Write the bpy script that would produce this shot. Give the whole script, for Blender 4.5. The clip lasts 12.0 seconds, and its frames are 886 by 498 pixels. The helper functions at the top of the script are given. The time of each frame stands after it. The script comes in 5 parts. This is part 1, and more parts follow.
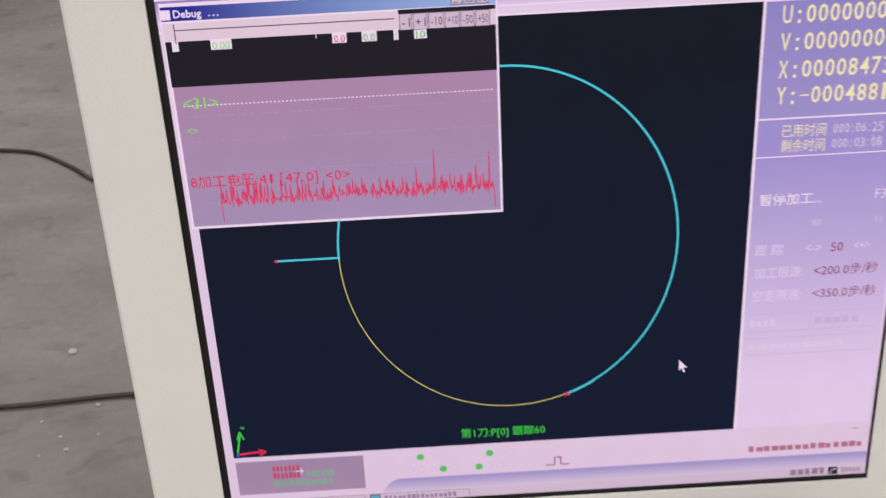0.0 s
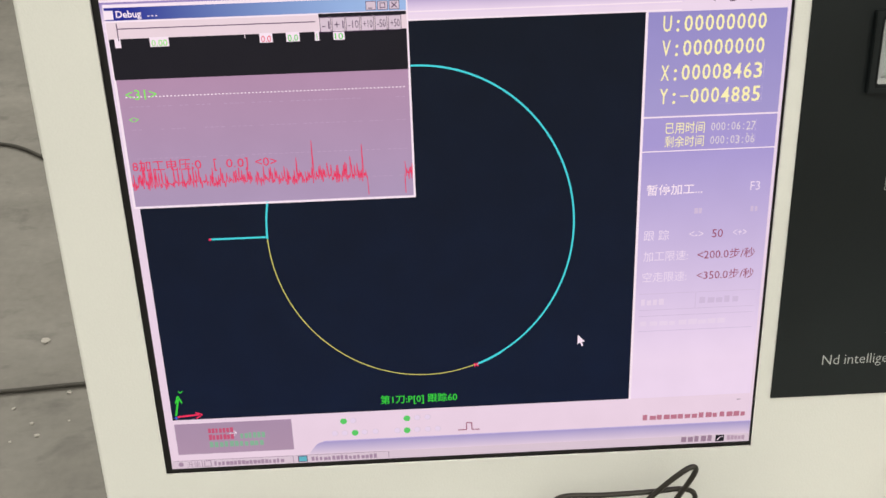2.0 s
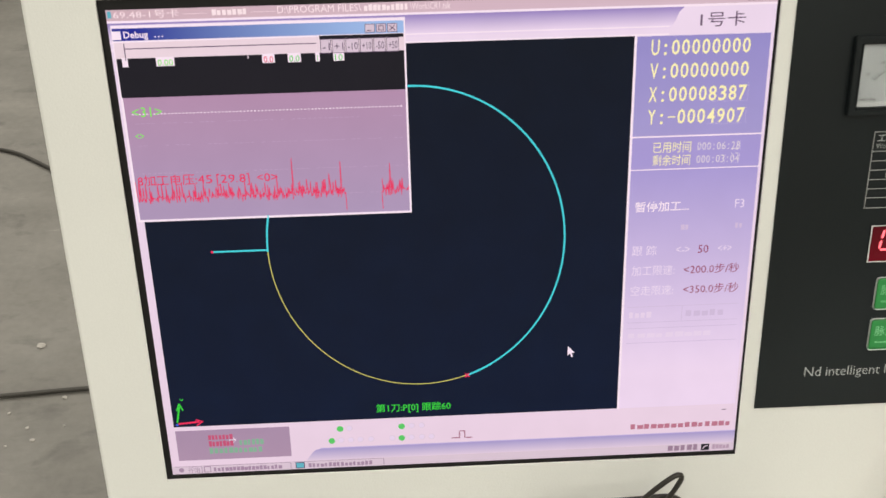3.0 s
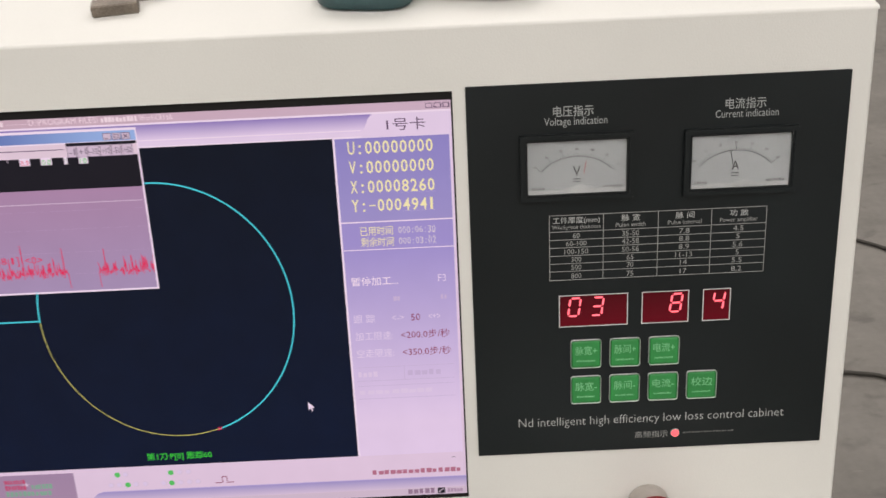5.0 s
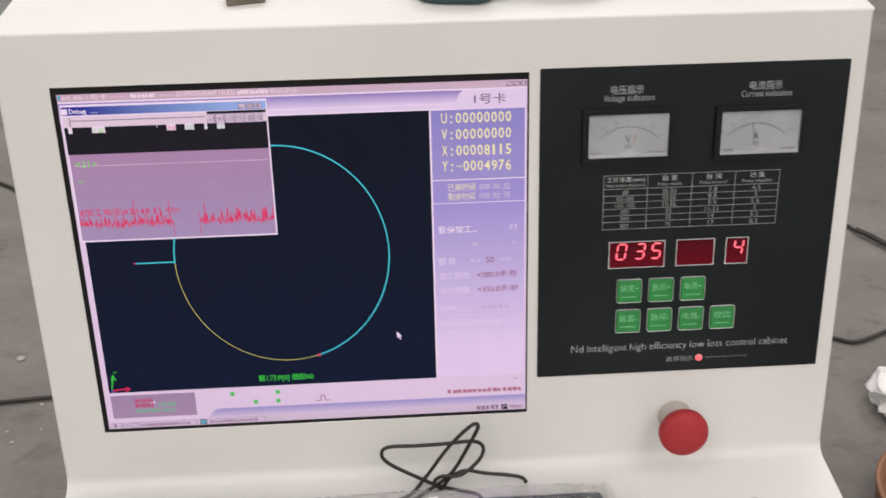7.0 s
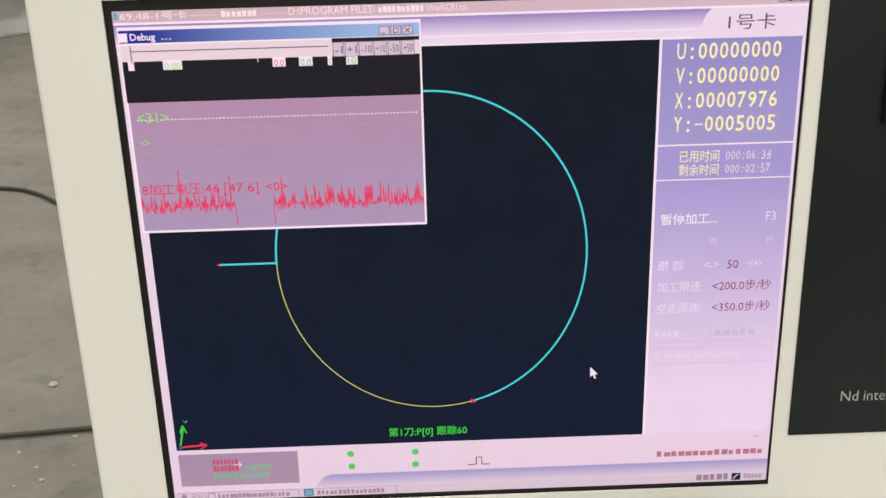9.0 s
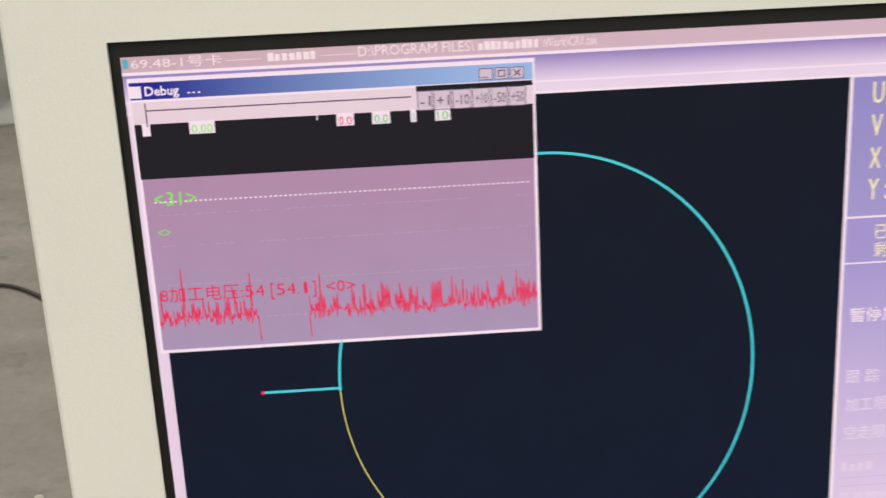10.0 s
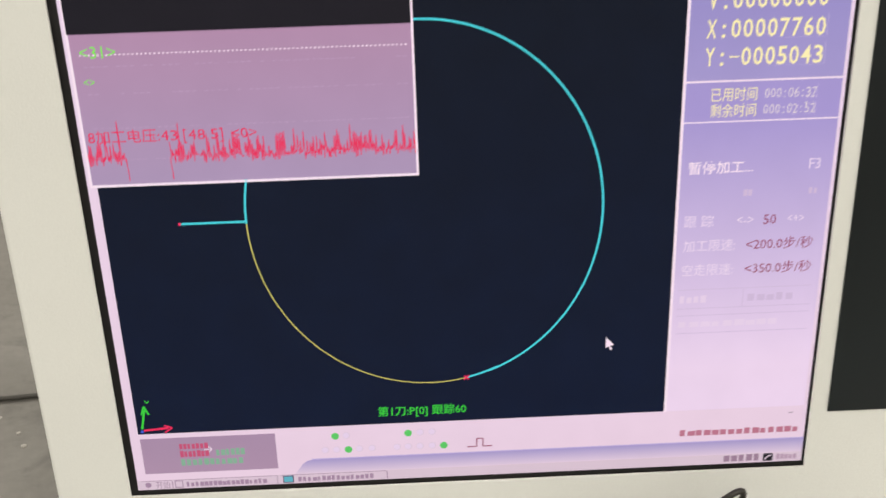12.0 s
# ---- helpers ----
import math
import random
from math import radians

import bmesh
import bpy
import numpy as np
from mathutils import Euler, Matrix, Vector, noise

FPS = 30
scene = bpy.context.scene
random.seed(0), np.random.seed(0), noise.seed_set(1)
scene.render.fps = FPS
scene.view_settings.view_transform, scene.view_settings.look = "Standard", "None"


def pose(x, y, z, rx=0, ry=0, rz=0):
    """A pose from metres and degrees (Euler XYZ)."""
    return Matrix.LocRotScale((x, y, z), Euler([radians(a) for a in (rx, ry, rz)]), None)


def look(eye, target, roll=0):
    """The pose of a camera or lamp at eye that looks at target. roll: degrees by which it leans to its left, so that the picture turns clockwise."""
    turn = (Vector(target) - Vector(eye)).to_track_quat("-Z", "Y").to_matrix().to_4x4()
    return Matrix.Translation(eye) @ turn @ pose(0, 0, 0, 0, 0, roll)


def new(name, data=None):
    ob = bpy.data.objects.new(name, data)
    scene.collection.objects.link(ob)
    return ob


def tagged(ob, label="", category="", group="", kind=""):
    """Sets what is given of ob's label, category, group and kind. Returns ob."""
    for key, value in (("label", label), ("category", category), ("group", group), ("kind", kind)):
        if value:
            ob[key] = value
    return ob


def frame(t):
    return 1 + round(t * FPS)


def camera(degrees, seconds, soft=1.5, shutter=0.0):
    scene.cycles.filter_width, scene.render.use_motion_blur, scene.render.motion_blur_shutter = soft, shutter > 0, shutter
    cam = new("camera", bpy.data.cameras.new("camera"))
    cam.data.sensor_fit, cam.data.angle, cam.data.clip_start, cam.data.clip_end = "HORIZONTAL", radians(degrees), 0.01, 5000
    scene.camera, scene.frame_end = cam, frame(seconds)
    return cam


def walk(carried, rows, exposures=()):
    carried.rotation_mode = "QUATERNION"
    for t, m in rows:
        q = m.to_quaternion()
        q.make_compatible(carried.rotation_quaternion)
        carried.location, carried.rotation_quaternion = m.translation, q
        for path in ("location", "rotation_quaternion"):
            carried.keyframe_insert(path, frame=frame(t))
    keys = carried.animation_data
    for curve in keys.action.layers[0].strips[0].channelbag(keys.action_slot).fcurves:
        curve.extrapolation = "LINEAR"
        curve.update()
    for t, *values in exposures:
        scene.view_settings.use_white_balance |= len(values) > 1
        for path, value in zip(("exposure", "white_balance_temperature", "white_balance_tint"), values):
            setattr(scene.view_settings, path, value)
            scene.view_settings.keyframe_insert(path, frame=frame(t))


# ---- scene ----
cam = camera(48.5, 12.0, soft=1.5, shutter=0.4)
PATH = [
    (0, (-0.0138, -0.4460, 0.3798), (0.0058, 1.4091, -0.3673), -3.05),
    (0.3, (-0.0193, -0.4244, 0.3693), (-0.0073, 1.4412, -0.3515), -2.99),
    (0.5, (-0.0117, -0.4276, 0.3706), (-0.0007, 1.4273, -0.3773), -2.88),
    (1, (0.0056, -0.4802, 0.3934), (0.0617, 1.3694, -0.3655), -2.10),
    (1.5, (0.0195, -0.4908, 0.3890), (0.0688, 1.3639, -0.3579), -2.16),
    (2, (0.0209, -0.4993, 0.3878), (0.0721, 1.3559, -0.3577), -1.92),
    (2.5, (0.0200, -0.5089, 0.3857), (0.0659, 1.3567, -0.3336), -1.75),
    (2.7, (0.0194, -0.5063, 0.3896), (0.0701, 1.3531, -0.3452), -1.64),
    (4.3, (0.1008, -0.5771, 0.4339), (0.2152, 1.2993, -0.2487), -0.95),
    (4.5, (0.1584, -0.5751, 0.4298), (0.2588, 1.3114, -0.2268), -1.26),
    (5, (0.2082, -0.5983, 0.4409), (0.2048, 1.2936, -0.2076), -2.71),
    (5.5, (0.1582, -0.6634, 0.4548), (0.1337, 1.2199, -0.2180), -3.03),
    (6, (0.1190, -0.7138, 0.4622), (0.1421, 1.1626, -0.2295), -2.21),
    (6.5, (0.1197, -0.7487, 0.4712), (0.1808, 1.1190, -0.2414), -1.69),
    (6.8, (0.1200, -0.7355, 0.4724), (0.1980, 1.1316, -0.2403), -1.41),
    (7, (0.1139, -0.7266, 0.4673), (0.2057, 1.1485, -0.2223), -1.42),
    (7.1, (0.1039, -0.7197, 0.4748), (0.1954, 1.1558, -0.2138), -1.54),
    (7.2, (0.0938, -0.7048, 0.4784), (0.1693, 1.1713, -0.2105), -1.47),
    (7.5, (0.0407, -0.6320, 0.4470), (0.0877, 1.2536, -0.2180), -1.44),
    (7.7, (0.0123, -0.5643, 0.4145), (0.0600, 1.3247, -0.2407), -0.96),
    (9.3, (0.0211, -0.4746, 0.3588), (0.0499, 1.4223, -0.2745), -1.89),
    (9.5, (0.0112, -0.4494, 0.3511), (0.0424, 1.4686, -0.2150), -2.21),
    (9.7, (-0.0046, -0.4225, 0.3599), (0.0473, 1.4980, -0.1960), -2.49),
    (10, (-0.0289, -0.3682, 0.3452), (0.0359, 1.5710, -0.1397), -2.90),
    (10.5, (-0.0483, -0.3545, 0.3407), (0.0473, 1.5858, -0.1348), -2.63),
    (11, (-0.0413, -0.3677, 0.3399), (0.0288, 1.5685, -0.1564), -2.58),
    (11.2, (-0.0240, -0.3680, 0.3433), (0.0020, 1.5174, -0.3234), -2.63),
    (11.5, (-0.0050, -0.4021, 0.3204), (0.0469, 1.4855, -0.3388), -1.94),
    (12, (0.0209, -0.4328, 0.3499), (0.0641, 1.4297, -0.3774), -1.84),
]

# ---- frames of reference ----
# The cabinet's face leans back 16 degrees; (u, y, v) are its own axes, from the fold at the desk.
LEAN = 16.0
DESK = 0.85
SLOPE = pose(0, 0, DESK, -LEAN, 0, 0)
walk(cam, [(t, SLOPE @ look(eye, target, roll)) for t, eye, target, roll in PATH],
     exposures=[(0, -0.24, 6500, 18), (0.5, -0.20, 6800, 12), (1.0, -0.06, 6800, 7), (2.7, -0.03, 6800, 8), (4.3, -0.16, 6700, 12), (5.0, -0.26, 6600, 16), (6.5, -0.25, 6450, 18), (7.5, -0.26, 6450, 19), (9.3, -0.03, 6900, 9), (10.5, -0.14, 6850, 11), (11.5, -0.09, 6800, 13), (12, -0.06, 6800, 10)])

# ---- light ----
world = bpy.data.worlds.new("hall_air")
scene.world = world
world.use_nodes = True
world.node_tree.nodes["Background"].inputs["Color"].default_value = (0.75, 0.8, 0.85, 1)
world.node_tree.nodes["Background"].inputs["Strength"].default_value = 0.05
# Added unseen overhead strips, positions assumed; the back row brightens the cabinet top.
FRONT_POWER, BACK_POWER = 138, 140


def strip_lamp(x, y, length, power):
    data = bpy.data.lights.new("added_overhead_strip", "AREA")
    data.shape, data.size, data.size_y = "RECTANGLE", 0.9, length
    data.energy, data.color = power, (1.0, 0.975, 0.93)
    ob = new("added_overhead_strip", data)
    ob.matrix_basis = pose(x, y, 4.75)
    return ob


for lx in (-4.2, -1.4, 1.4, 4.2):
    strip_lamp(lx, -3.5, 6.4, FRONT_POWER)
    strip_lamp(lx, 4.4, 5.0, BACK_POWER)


# ---- small tools ----
def lin(*rgb):
    out = []
    for c in rgb:
        c /= 255
        out.append(c / 12.92 if c <= 0.04045 else ((c + 0.055) / 1.055) ** 2.4)
    return (*out, 1)


def thing(name, label, category, m, group="", kind=""):
    ob = new(name)
    ob.empty_display_size = 0.02
    ob.matrix_basis = m
    return tagged(ob, label, category, group, kind)


def part(name, bm, material, parent, label="", smooth=False):
    me = bpy.data.meshes.new(name)
    bm.to_mesh(me)
    bm.free()
    for mat in (material if isinstance(material, (list, tuple)) else (material,)):
        me.materials.append(mat)
    if smooth:
        for p in me.polygons:
            p.use_smooth = True
    ob = new(name, me)
    ob.parent = parent
    if label:
        ob["label"] = label
    return ob


def solo(name, bm, material, label, category, m=None, group="", kind="", smooth=False):
    ob = part(name, bm, material, None, "", smooth)
    if m is not None:
        ob.matrix_basis = m
    return tagged(ob, label, category, group, kind)


def box(bm, x0, x1, y0, y1, z0, z1, bevel=0.0, seg=2):
    r = bmesh.ops.create_cube(bm, size=1.0)
    vs = r["verts"]
    for v in vs:
        v.co = Vector((x0 + (v.co.x + 0.5) * (x1 - x0), y0 + (v.co.y + 0.5) * (y1 - y0), z0 + (v.co.z + 0.5) * (z1 - z0)))
    if bevel:
        es = list({e for v in vs for e in v.link_edges})
        bmesh.ops.bevel(bm, geom=es, offset=bevel, segments=seg, affect="EDGES", profile=0.5)
    return bm


def boxed(*a, **k):
    return box(bmesh.new(), *a, **k)


def quad(bm, u0, v0, u1, v1, y):
    return bm.faces.new([bm.verts.new((a, y, b)) for a, b in ((u0, v0), (u1, v0), (u1, v1), (u0, v1))])


def plate(u0, v0, u1, v1, y, holes=()):
    """A flat sheet facing the viewer, with rectangular openings."""
    bm = bmesh.new()
    us = sorted({u0, u1, *[c for h in holes for c in (h[0], h[2]) if u0 < c < u1]})
    vs = sorted({v0, v1, *[c for h in holes for c in (h[1], h[3]) if v0 < c < v1]})
    for a, b in zip(us, us[1:]):
        for c, d in zip(vs, vs[1:]):
            mu, mv = (a + b) / 2, (c + d) / 2
            if not any(h[0] < mu < h[2] and h[1] < mv < h[3] for h in holes):
                quad(bm, a, c, b, d, y)
    bmesh.ops.remove_doubles(bm, verts=bm.verts, dist=1e-6)
    return bm


def frame_line(u0, v0, u1, v1, w, y, bm=None):
    bm = bm or bmesh.new()
    quad(bm, u0, v0, u1, v0 + w, y), quad(bm, u0, v1 - w, u1, v1, y)
    quad(bm, u0, v0 + w, u0 + w, v1 - w, y), quad(bm, u1 - w, v0 + w, u1, v1 - w, y)
    return bm


def ribbon(bm, pts, w, y):
    """A line of even width through points (u, v) on a sheet."""
    for (a, b), (c, d) in zip(pts, pts[1:]):
        n = Vector((b - d, c - a))
        if n.length < 1e-9:
            continue
        n = n.normalized() * w / 2
        f = bm.faces.new([bm.verts.new((p, y, q)) for p, q in ((a - n.x, b - n.y), (c - n.x, d - n.y), (c + n.x, d + n.y), (a + n.x, b + n.y))])
        if f.calc_center_median() and (f.normal_update() or f.normal.y > 0):
            f.normal_flip()
    return bm


def lettering(text, u0, v0, u1=None, height=None, y=0.0, bold=0.0, bm=None):
    """Built-in font, its foot at v0 and left at u0; u1 and height set its size."""
    cu = bpy.data.curves.new("lettering", "FONT")
    cu.body, cu.size, cu.offset = text, 1.0, bold
    cu.resolution_u = 2
    ob = bpy.data.objects.new("lettering", cu)
    scene.collection.objects.link(ob)
    me = bpy.data.meshes.new_from_object(ob.evaluated_get(bpy.context.evaluated_depsgraph_get()))
    bpy.data.objects.remove(ob)
    bpy.data.curves.remove(cu)
    xs = [v.co.x for v in me.vertices] or [0, 1]
    ys = [v.co.y for v in me.vertices] or [0, 1]
    top = max(ys)
    sv = (height or 0.005) / max(top, 0.01)
    if text == "1" and u1 is not None:
        u0, u1 = u0 + (u1 - u0) * 0.22, u0 + (u1 - u0) * 0.62
    su = (u1 - u0) / max(max(xs) - min(xs), 0.01) if u1 is not None else sv
    bm = bm or bmesh.new()
    x0 = min(xs)
    vs = [bm.verts.new((u0 + (v.co.x - x0) * su, y, v0 + v.co.y * sv)) for v in me.vertices]
    for p in me.polygons:
        try:
            bm.faces.new([vs[i] for i in p.vertices])
        except ValueError:
            pass
    bpy.data.meshes.remove(me)
    return bm


def bars(u0, v0, u1, height, count, y, bm=None):
    """Writing that cannot be read: plain bars."""
    bm = bm or bmesh.new()
    step = (u1 - u0) / count
    for i in range(count):
        k = 0.55 + 0.35 * random.random()
        quad(bm, u0 + i * step, v0, u0 + (i + k) * step, v0 + height * (0.7 + 0.3 * random.random()), y)
    return bm


def bar_row(name, u0, v0, u1, height, count, y, material_, parent):
    """Unreadable writing, a plain bar for each group of signs, each a part."""
    step = (u1 - u0) / count
    for i in range(count):
        k = 0.6 + 0.3 * random.random()
        part(name, plate(u0 + i * step, v0, u0 + (i + k) * step, v0 + height * (0.75 + 0.25 * random.random()), y), material_, parent)


def disc(bm, u, v, r, y, n=20):
    bm.faces.new([bm.verts.new((u + r * math.cos(a), y, v + r * math.sin(a))) for a in [i * 2 * math.pi / n for i in range(n)]])
    return bm


def lathe(profile, n=40, axis="-y"):
    """Turns (radius, along) pairs round an axis; ends of radius 0 close it."""
    bm = bmesh.new()
    rings = []
    for r, h in profile:
        ring = []
        for i in range(n if r > 0 else 1):
            a = 2 * math.pi * i / n
            p = (r * math.cos(a), r * math.sin(a), h)
            ring.append(bm.verts.new((p[0], -p[2], p[1]) if axis == "-y" else (p[2], p[0], p[1]) if axis == "x" else p))
        rings.append(ring)
    for a, b in zip(rings, rings[1:]):
        for i in range(n):
            q = [a[i % len(a)], a[(i + 1) % len(a)], b[(i + 1) % len(b)], b[i % len(b)]]
            q = list(dict.fromkeys(q))
            if len(q) > 2:
                bm.faces.new(q)
    bmesh.ops.recalc_face_normals(bm, faces=bm.faces)
    return bm


def tube(pts, r, n=8, sub=6):
    """A round cord through points, smoothed by Catmull-Rom."""
    P = [Vector(p) for p in pts]
    P = [P[0] * 2 - P[1], *P, P[-1] * 2 - P[-2]]
    line = []
    for i in range(1, len(P) - 2):
        a, b, c, d = P[i - 1:i + 3]
        for k in range(sub):
            t = k / sub
            line.append(0.5 * (2 * b + (c - a) * t + (2 * a - 5 * b + 4 * c - d) * t * t + (3 * b - a - 3 * c + d) * t ** 3))
    line.append(P[-2])
    bm = bmesh.new()
    rings = []
    up = Vector((0.13, 0.21, 0.97))
    for i, p in enumerate(line):
        w = (line[min(i + 1, len(line) - 1)] - line[max(i - 1, 0)]).normalized()
        s = w.cross(up)
        s = s.normalized() if s.length > 1e-4 else Vector((1, 0, 0))
        o = s.cross(w)
        up = o
        rings.append([bm.verts.new(p + r * (s * math.cos(2 * math.pi * k / n) + o * math.sin(2 * math.pi * k / n))) for k in range(n)])
    for a, b in zip(rings, rings[1:]):
        for k in range(n):
            bm.faces.new((a[k], a[(k + 1) % n], b[(k + 1) % n], b[k]))
    bm.faces.new(rings[0]), bm.faces.new(rings[-1])
    bmesh.ops.recalc_face_normals(bm, faces=bm.faces)
    return bm


# ---- materials ----
def material(name, base, rough=0.5, metal=0.0, spec=0.5, grain=0.0, grain_size=200.0, stain=0.0, stain_size=4.0, bump=0.0, rough_vary=0.0):
    """Principled surface with colour variation at two scales, and relief."""
    m = bpy.data.materials.new(name)
    m.use_nodes = True
    nt = m.node_tree
    N, L = nt.nodes, nt.links
    b = N["Principled BSDF"]
    b.inputs["Base Color"].default_value = (*base[:3], 1)
    b.inputs["Roughness"].default_value, b.inputs["Metallic"].default_value = rough, metal
    b.inputs["Specular IOR Level"].default_value = spec
    co = N.new("ShaderNodeTexCoord")
    geo = N.new("ShaderNodeNewGeometry")

    def noise_at(size, detail):
        n = N.new("ShaderNodeTexNoise")
        n.inputs["Scale"].default_value, n.inputs["Detail"].default_value = size, detail
        L.new(geo.outputs["Position"], n.inputs["Vector"])
        return n.outputs["Fac"]

    fine, wide = noise_at(grain_size, 3), noise_at(stain_size, 6)
    sock = None
    for fac, amount in ((fine, grain), (wide, stain)):
        if not amount:
            continue
        rm = N.new("ShaderNodeMapRange")
        rm.inputs["From Min"].default_value, rm.inputs["From Max"].default_value = 0.3, 0.7
        rm.inputs["To Min"].default_value, rm.inputs["To Max"].default_value = 1 - amount, 1 + amount
        L.new(fac, rm.inputs["Value"])
        mix = N.new("ShaderNodeVectorMath")
        mix.operation = "SCALE"
        if sock is None:
            mix.inputs[0].default_value = base[:3]
        else:
            L.new(sock, mix.inputs[0])
        L.new(rm.outputs["Result"], mix.inputs["Scale"])
        sock = mix.outputs["Vector"]
    if sock is not None:
        L.new(sock, b.inputs["Base Color"])
    if rough_vary:
        rr = N.new("ShaderNodeMapRange")
        rr.inputs["To Min"].default_value, rr.inputs["To Max"].default_value = rough - rough_vary, rough + rough_vary
        L.new(wide, rr.inputs["Value"])
        L.new(rr.outputs["Result"], b.inputs["Roughness"])
    if bump:
        bp = N.new("ShaderNodeBump")
        bp.inputs["Strength"].default_value, bp.inputs["Distance"].default_value = 1.0, bump
        L.new(fine, bp.inputs["Height"])
        L.new(bp.outputs["Normal"], b.inputs["Normal"])
    return m


def glow(name, colour, top=None, v0=0.0, v1=1.0, axis="Z", rough=0.42, mottled=0.05):
    """Lit liquid crystal: a dark, slightly glossy surface that gives off its picture's colour, shaded from one colour to another."""
    m = bpy.data.materials.new(name)
    m.use_nodes = True
    nt = m.node_tree
    N, L = nt.nodes, nt.links
    b = N["Principled BSDF"]
    b.inputs["Base Color"].default_value = (0.006, 0.006, 0.007, 1)
    b.inputs["Roughness"].default_value = rough
    b.inputs["Specular IOR Level"].default_value = 0.05
    b.inputs["Emission Strength"].default_value = 1.10
    co = N.new("ShaderNodeTexCoord")
    sep = N.new("ShaderNodeSeparateXYZ")
    L.new(co.outputs["Object"], sep.inputs[0])
    mr = N.new("ShaderNodeMapRange")
    mr.inputs["From Min"].default_value, mr.inputs["From Max"].default_value = v0, v1
    L.new(sep.outputs[axis], mr.inputs["Value"])
    mix = N.new("ShaderNodeMix")
    mix.data_type = "RGBA"
    L.new(mr.outputs["Result"], mix.inputs["Factor"])
    mix.inputs["A"].default_value, mix.inputs["B"].default_value = colour, top or colour
    nz = N.new("ShaderNodeTexNoise")
    nz.inputs["Scale"].default_value, nz.inputs["Detail"].default_value = 45, 4
    L.new(co.outputs["Object"], nz.inputs["Vector"])
    vr = N.new("ShaderNodeMapRange")
    vr.inputs["To Min"].default_value, vr.inputs["To Max"].default_value = 1 - mottled, 1 + mottled
    L.new(nz.outputs["Fac"], vr.inputs["Value"])
    sc = N.new("ShaderNodeVectorMath")
    sc.operation = "SCALE"
    L.new(mix.outputs["Result"], sc.inputs[0])
    L.new(vr.outputs["Result"], sc.inputs["Scale"])
    L.new(sc.outputs["Vector"], b.inputs["Emission Color"])
    return m


paint_white = material("powder_coat_white", (0.70, 0.702, 0.66), 0.52, spec=0.35, grain=0.012, grain_size=900, stain=0.035, stain_size=5, bump=0.00012, rough_vary=0.08)
black_panel = material("black_foil", (0.0064, 0.0094, 0.0102), 0.42, spec=0.32, grain=0.15, grain_size=1500, stain=0.25, stain_size=9, bump=0.00004, rough_vary=0.06)
black_plastic = material("black_plastic", (0.010, 0.011, 0.012), 0.45, spec=0.3, grain=0.1, grain_size=700, stain=0.15, stain_size=20, bump=0.00005)
bezel_black = material("bezel_black", (0.008, 0.007, 0.007), 0.5, spec=0.25, grain=0.1, stain=0.1, stain_size=30)
print_white = material("screen_print_white", (0.62, 0.64, 0.62), 0.5, stain=0.1, stain_size=60)
print_soft = material("screen_print_soft", (0.46, 0.48, 0.47), 0.5, stain=0.1, stain_size=60)
print_head = material("screen_print_head", (0.33, 0.35, 0.345), 0.5, stain=0.12, stain_size=60)
print_dim = material("screen_print_dim", (0.13, 0.135, 0.13), 0.55, stain=0.2, stain_size=60)
print_grey = material("screen_print_grey", (0.3, 0.31, 0.3), 0.5, stain=0.15, stain_size=60)
button_green = material("button_green", (0.022, 0.24, 0.055), 0.4, grain=0.05, stain=0.12, stain_size=30, bump=0.00003)
button_print = material("button_print", (0.2, 0.55, 0.27), 0.5, stain=0.1, stain_size=60)
red_plastic = material("red_plastic", (0.38, 0.030, 0.036), 0.62, spec=0.3, grain=0.04, stain=0.08, stain_size=25, bump=0.00004)
steel = material("brushed_steel", (0.52, 0.52, 0.51), 0.32, 1.0, grain=0.08, grain_size=600, stain=0.12, stain_size=40, bump=0.00003)
satin_chrome = material("satin_chrome", (0.6, 0.61, 0.61), 0.3, 1.0, grain=0.05, grain_size=900, stain=0.08, stain_size=30)
collar_grey = material("collar_grey", (0.46, 0.43, 0.39), 0.4, 0.2, grain=0.05, stain=0.1, stain_size=60)
cut_steel = material("cut_steel", (0.2, 0.17, 0.14), 0.45, 0.7, grain=0.25, grain_size=900, stain=0.25, stain_size=90, bump=0.00008)
dial_card = material("dial_card", (0.33, 0.35, 0.352), 0.5, stain=0.07, stain_size=40)
# pale tone for the cover's reflection painted across the dial's foot
dial_glare = material("dial_glare", (0.42, 0.43, 0.425), 0.3, stain=0.12, stain_size=90)
dial_ink = material("dial_ink", (0.05, 0.05, 0.05), 0.6)
dial_grey = material("dial_grey", (0.17, 0.17, 0.17), 0.6)
dial_red = material("dial_red", (0.42, 0.13, 0.13), 0.5)
grip_green = material("micrometer_grip", (0.045, 0.10, 0.108), 0.45, grain=0.12, grain_size=800, stain=0.1, stain_size=60, bump=0.00006)
cord_black = material("cord_black", (0.024, 0.021, 0.015), 0.45, grain=0.1, grain_size=900, stain=0.1, stain_size=40)
floor_cord = material("floor_cord", (0.04, 0.036, 0.03), 0.7, grain=0.2, grain_size=300, stain=0.25, stain_size=12)
key_dark = material("key_dark", (0.06, 0.088, 0.094), 0.4, grain=0.1, grain_size=900, stain=0.1, stain_size=40, bump=0.00005)
tub_brown = material("tub_brown", (0.24, 0.115, 0.06), 0.55, grain=0.1, stain=0.2, stain_size=10)
bag_white = material("bag_white", (0.72, 0.72, 0.7), 0.35, stain=0.08, stain_size=20)
cast_grey = material("cast_grey", (0.24, 0.25, 0.23), 0.5, grain=0.1, stain=0.3, stain_size=4)
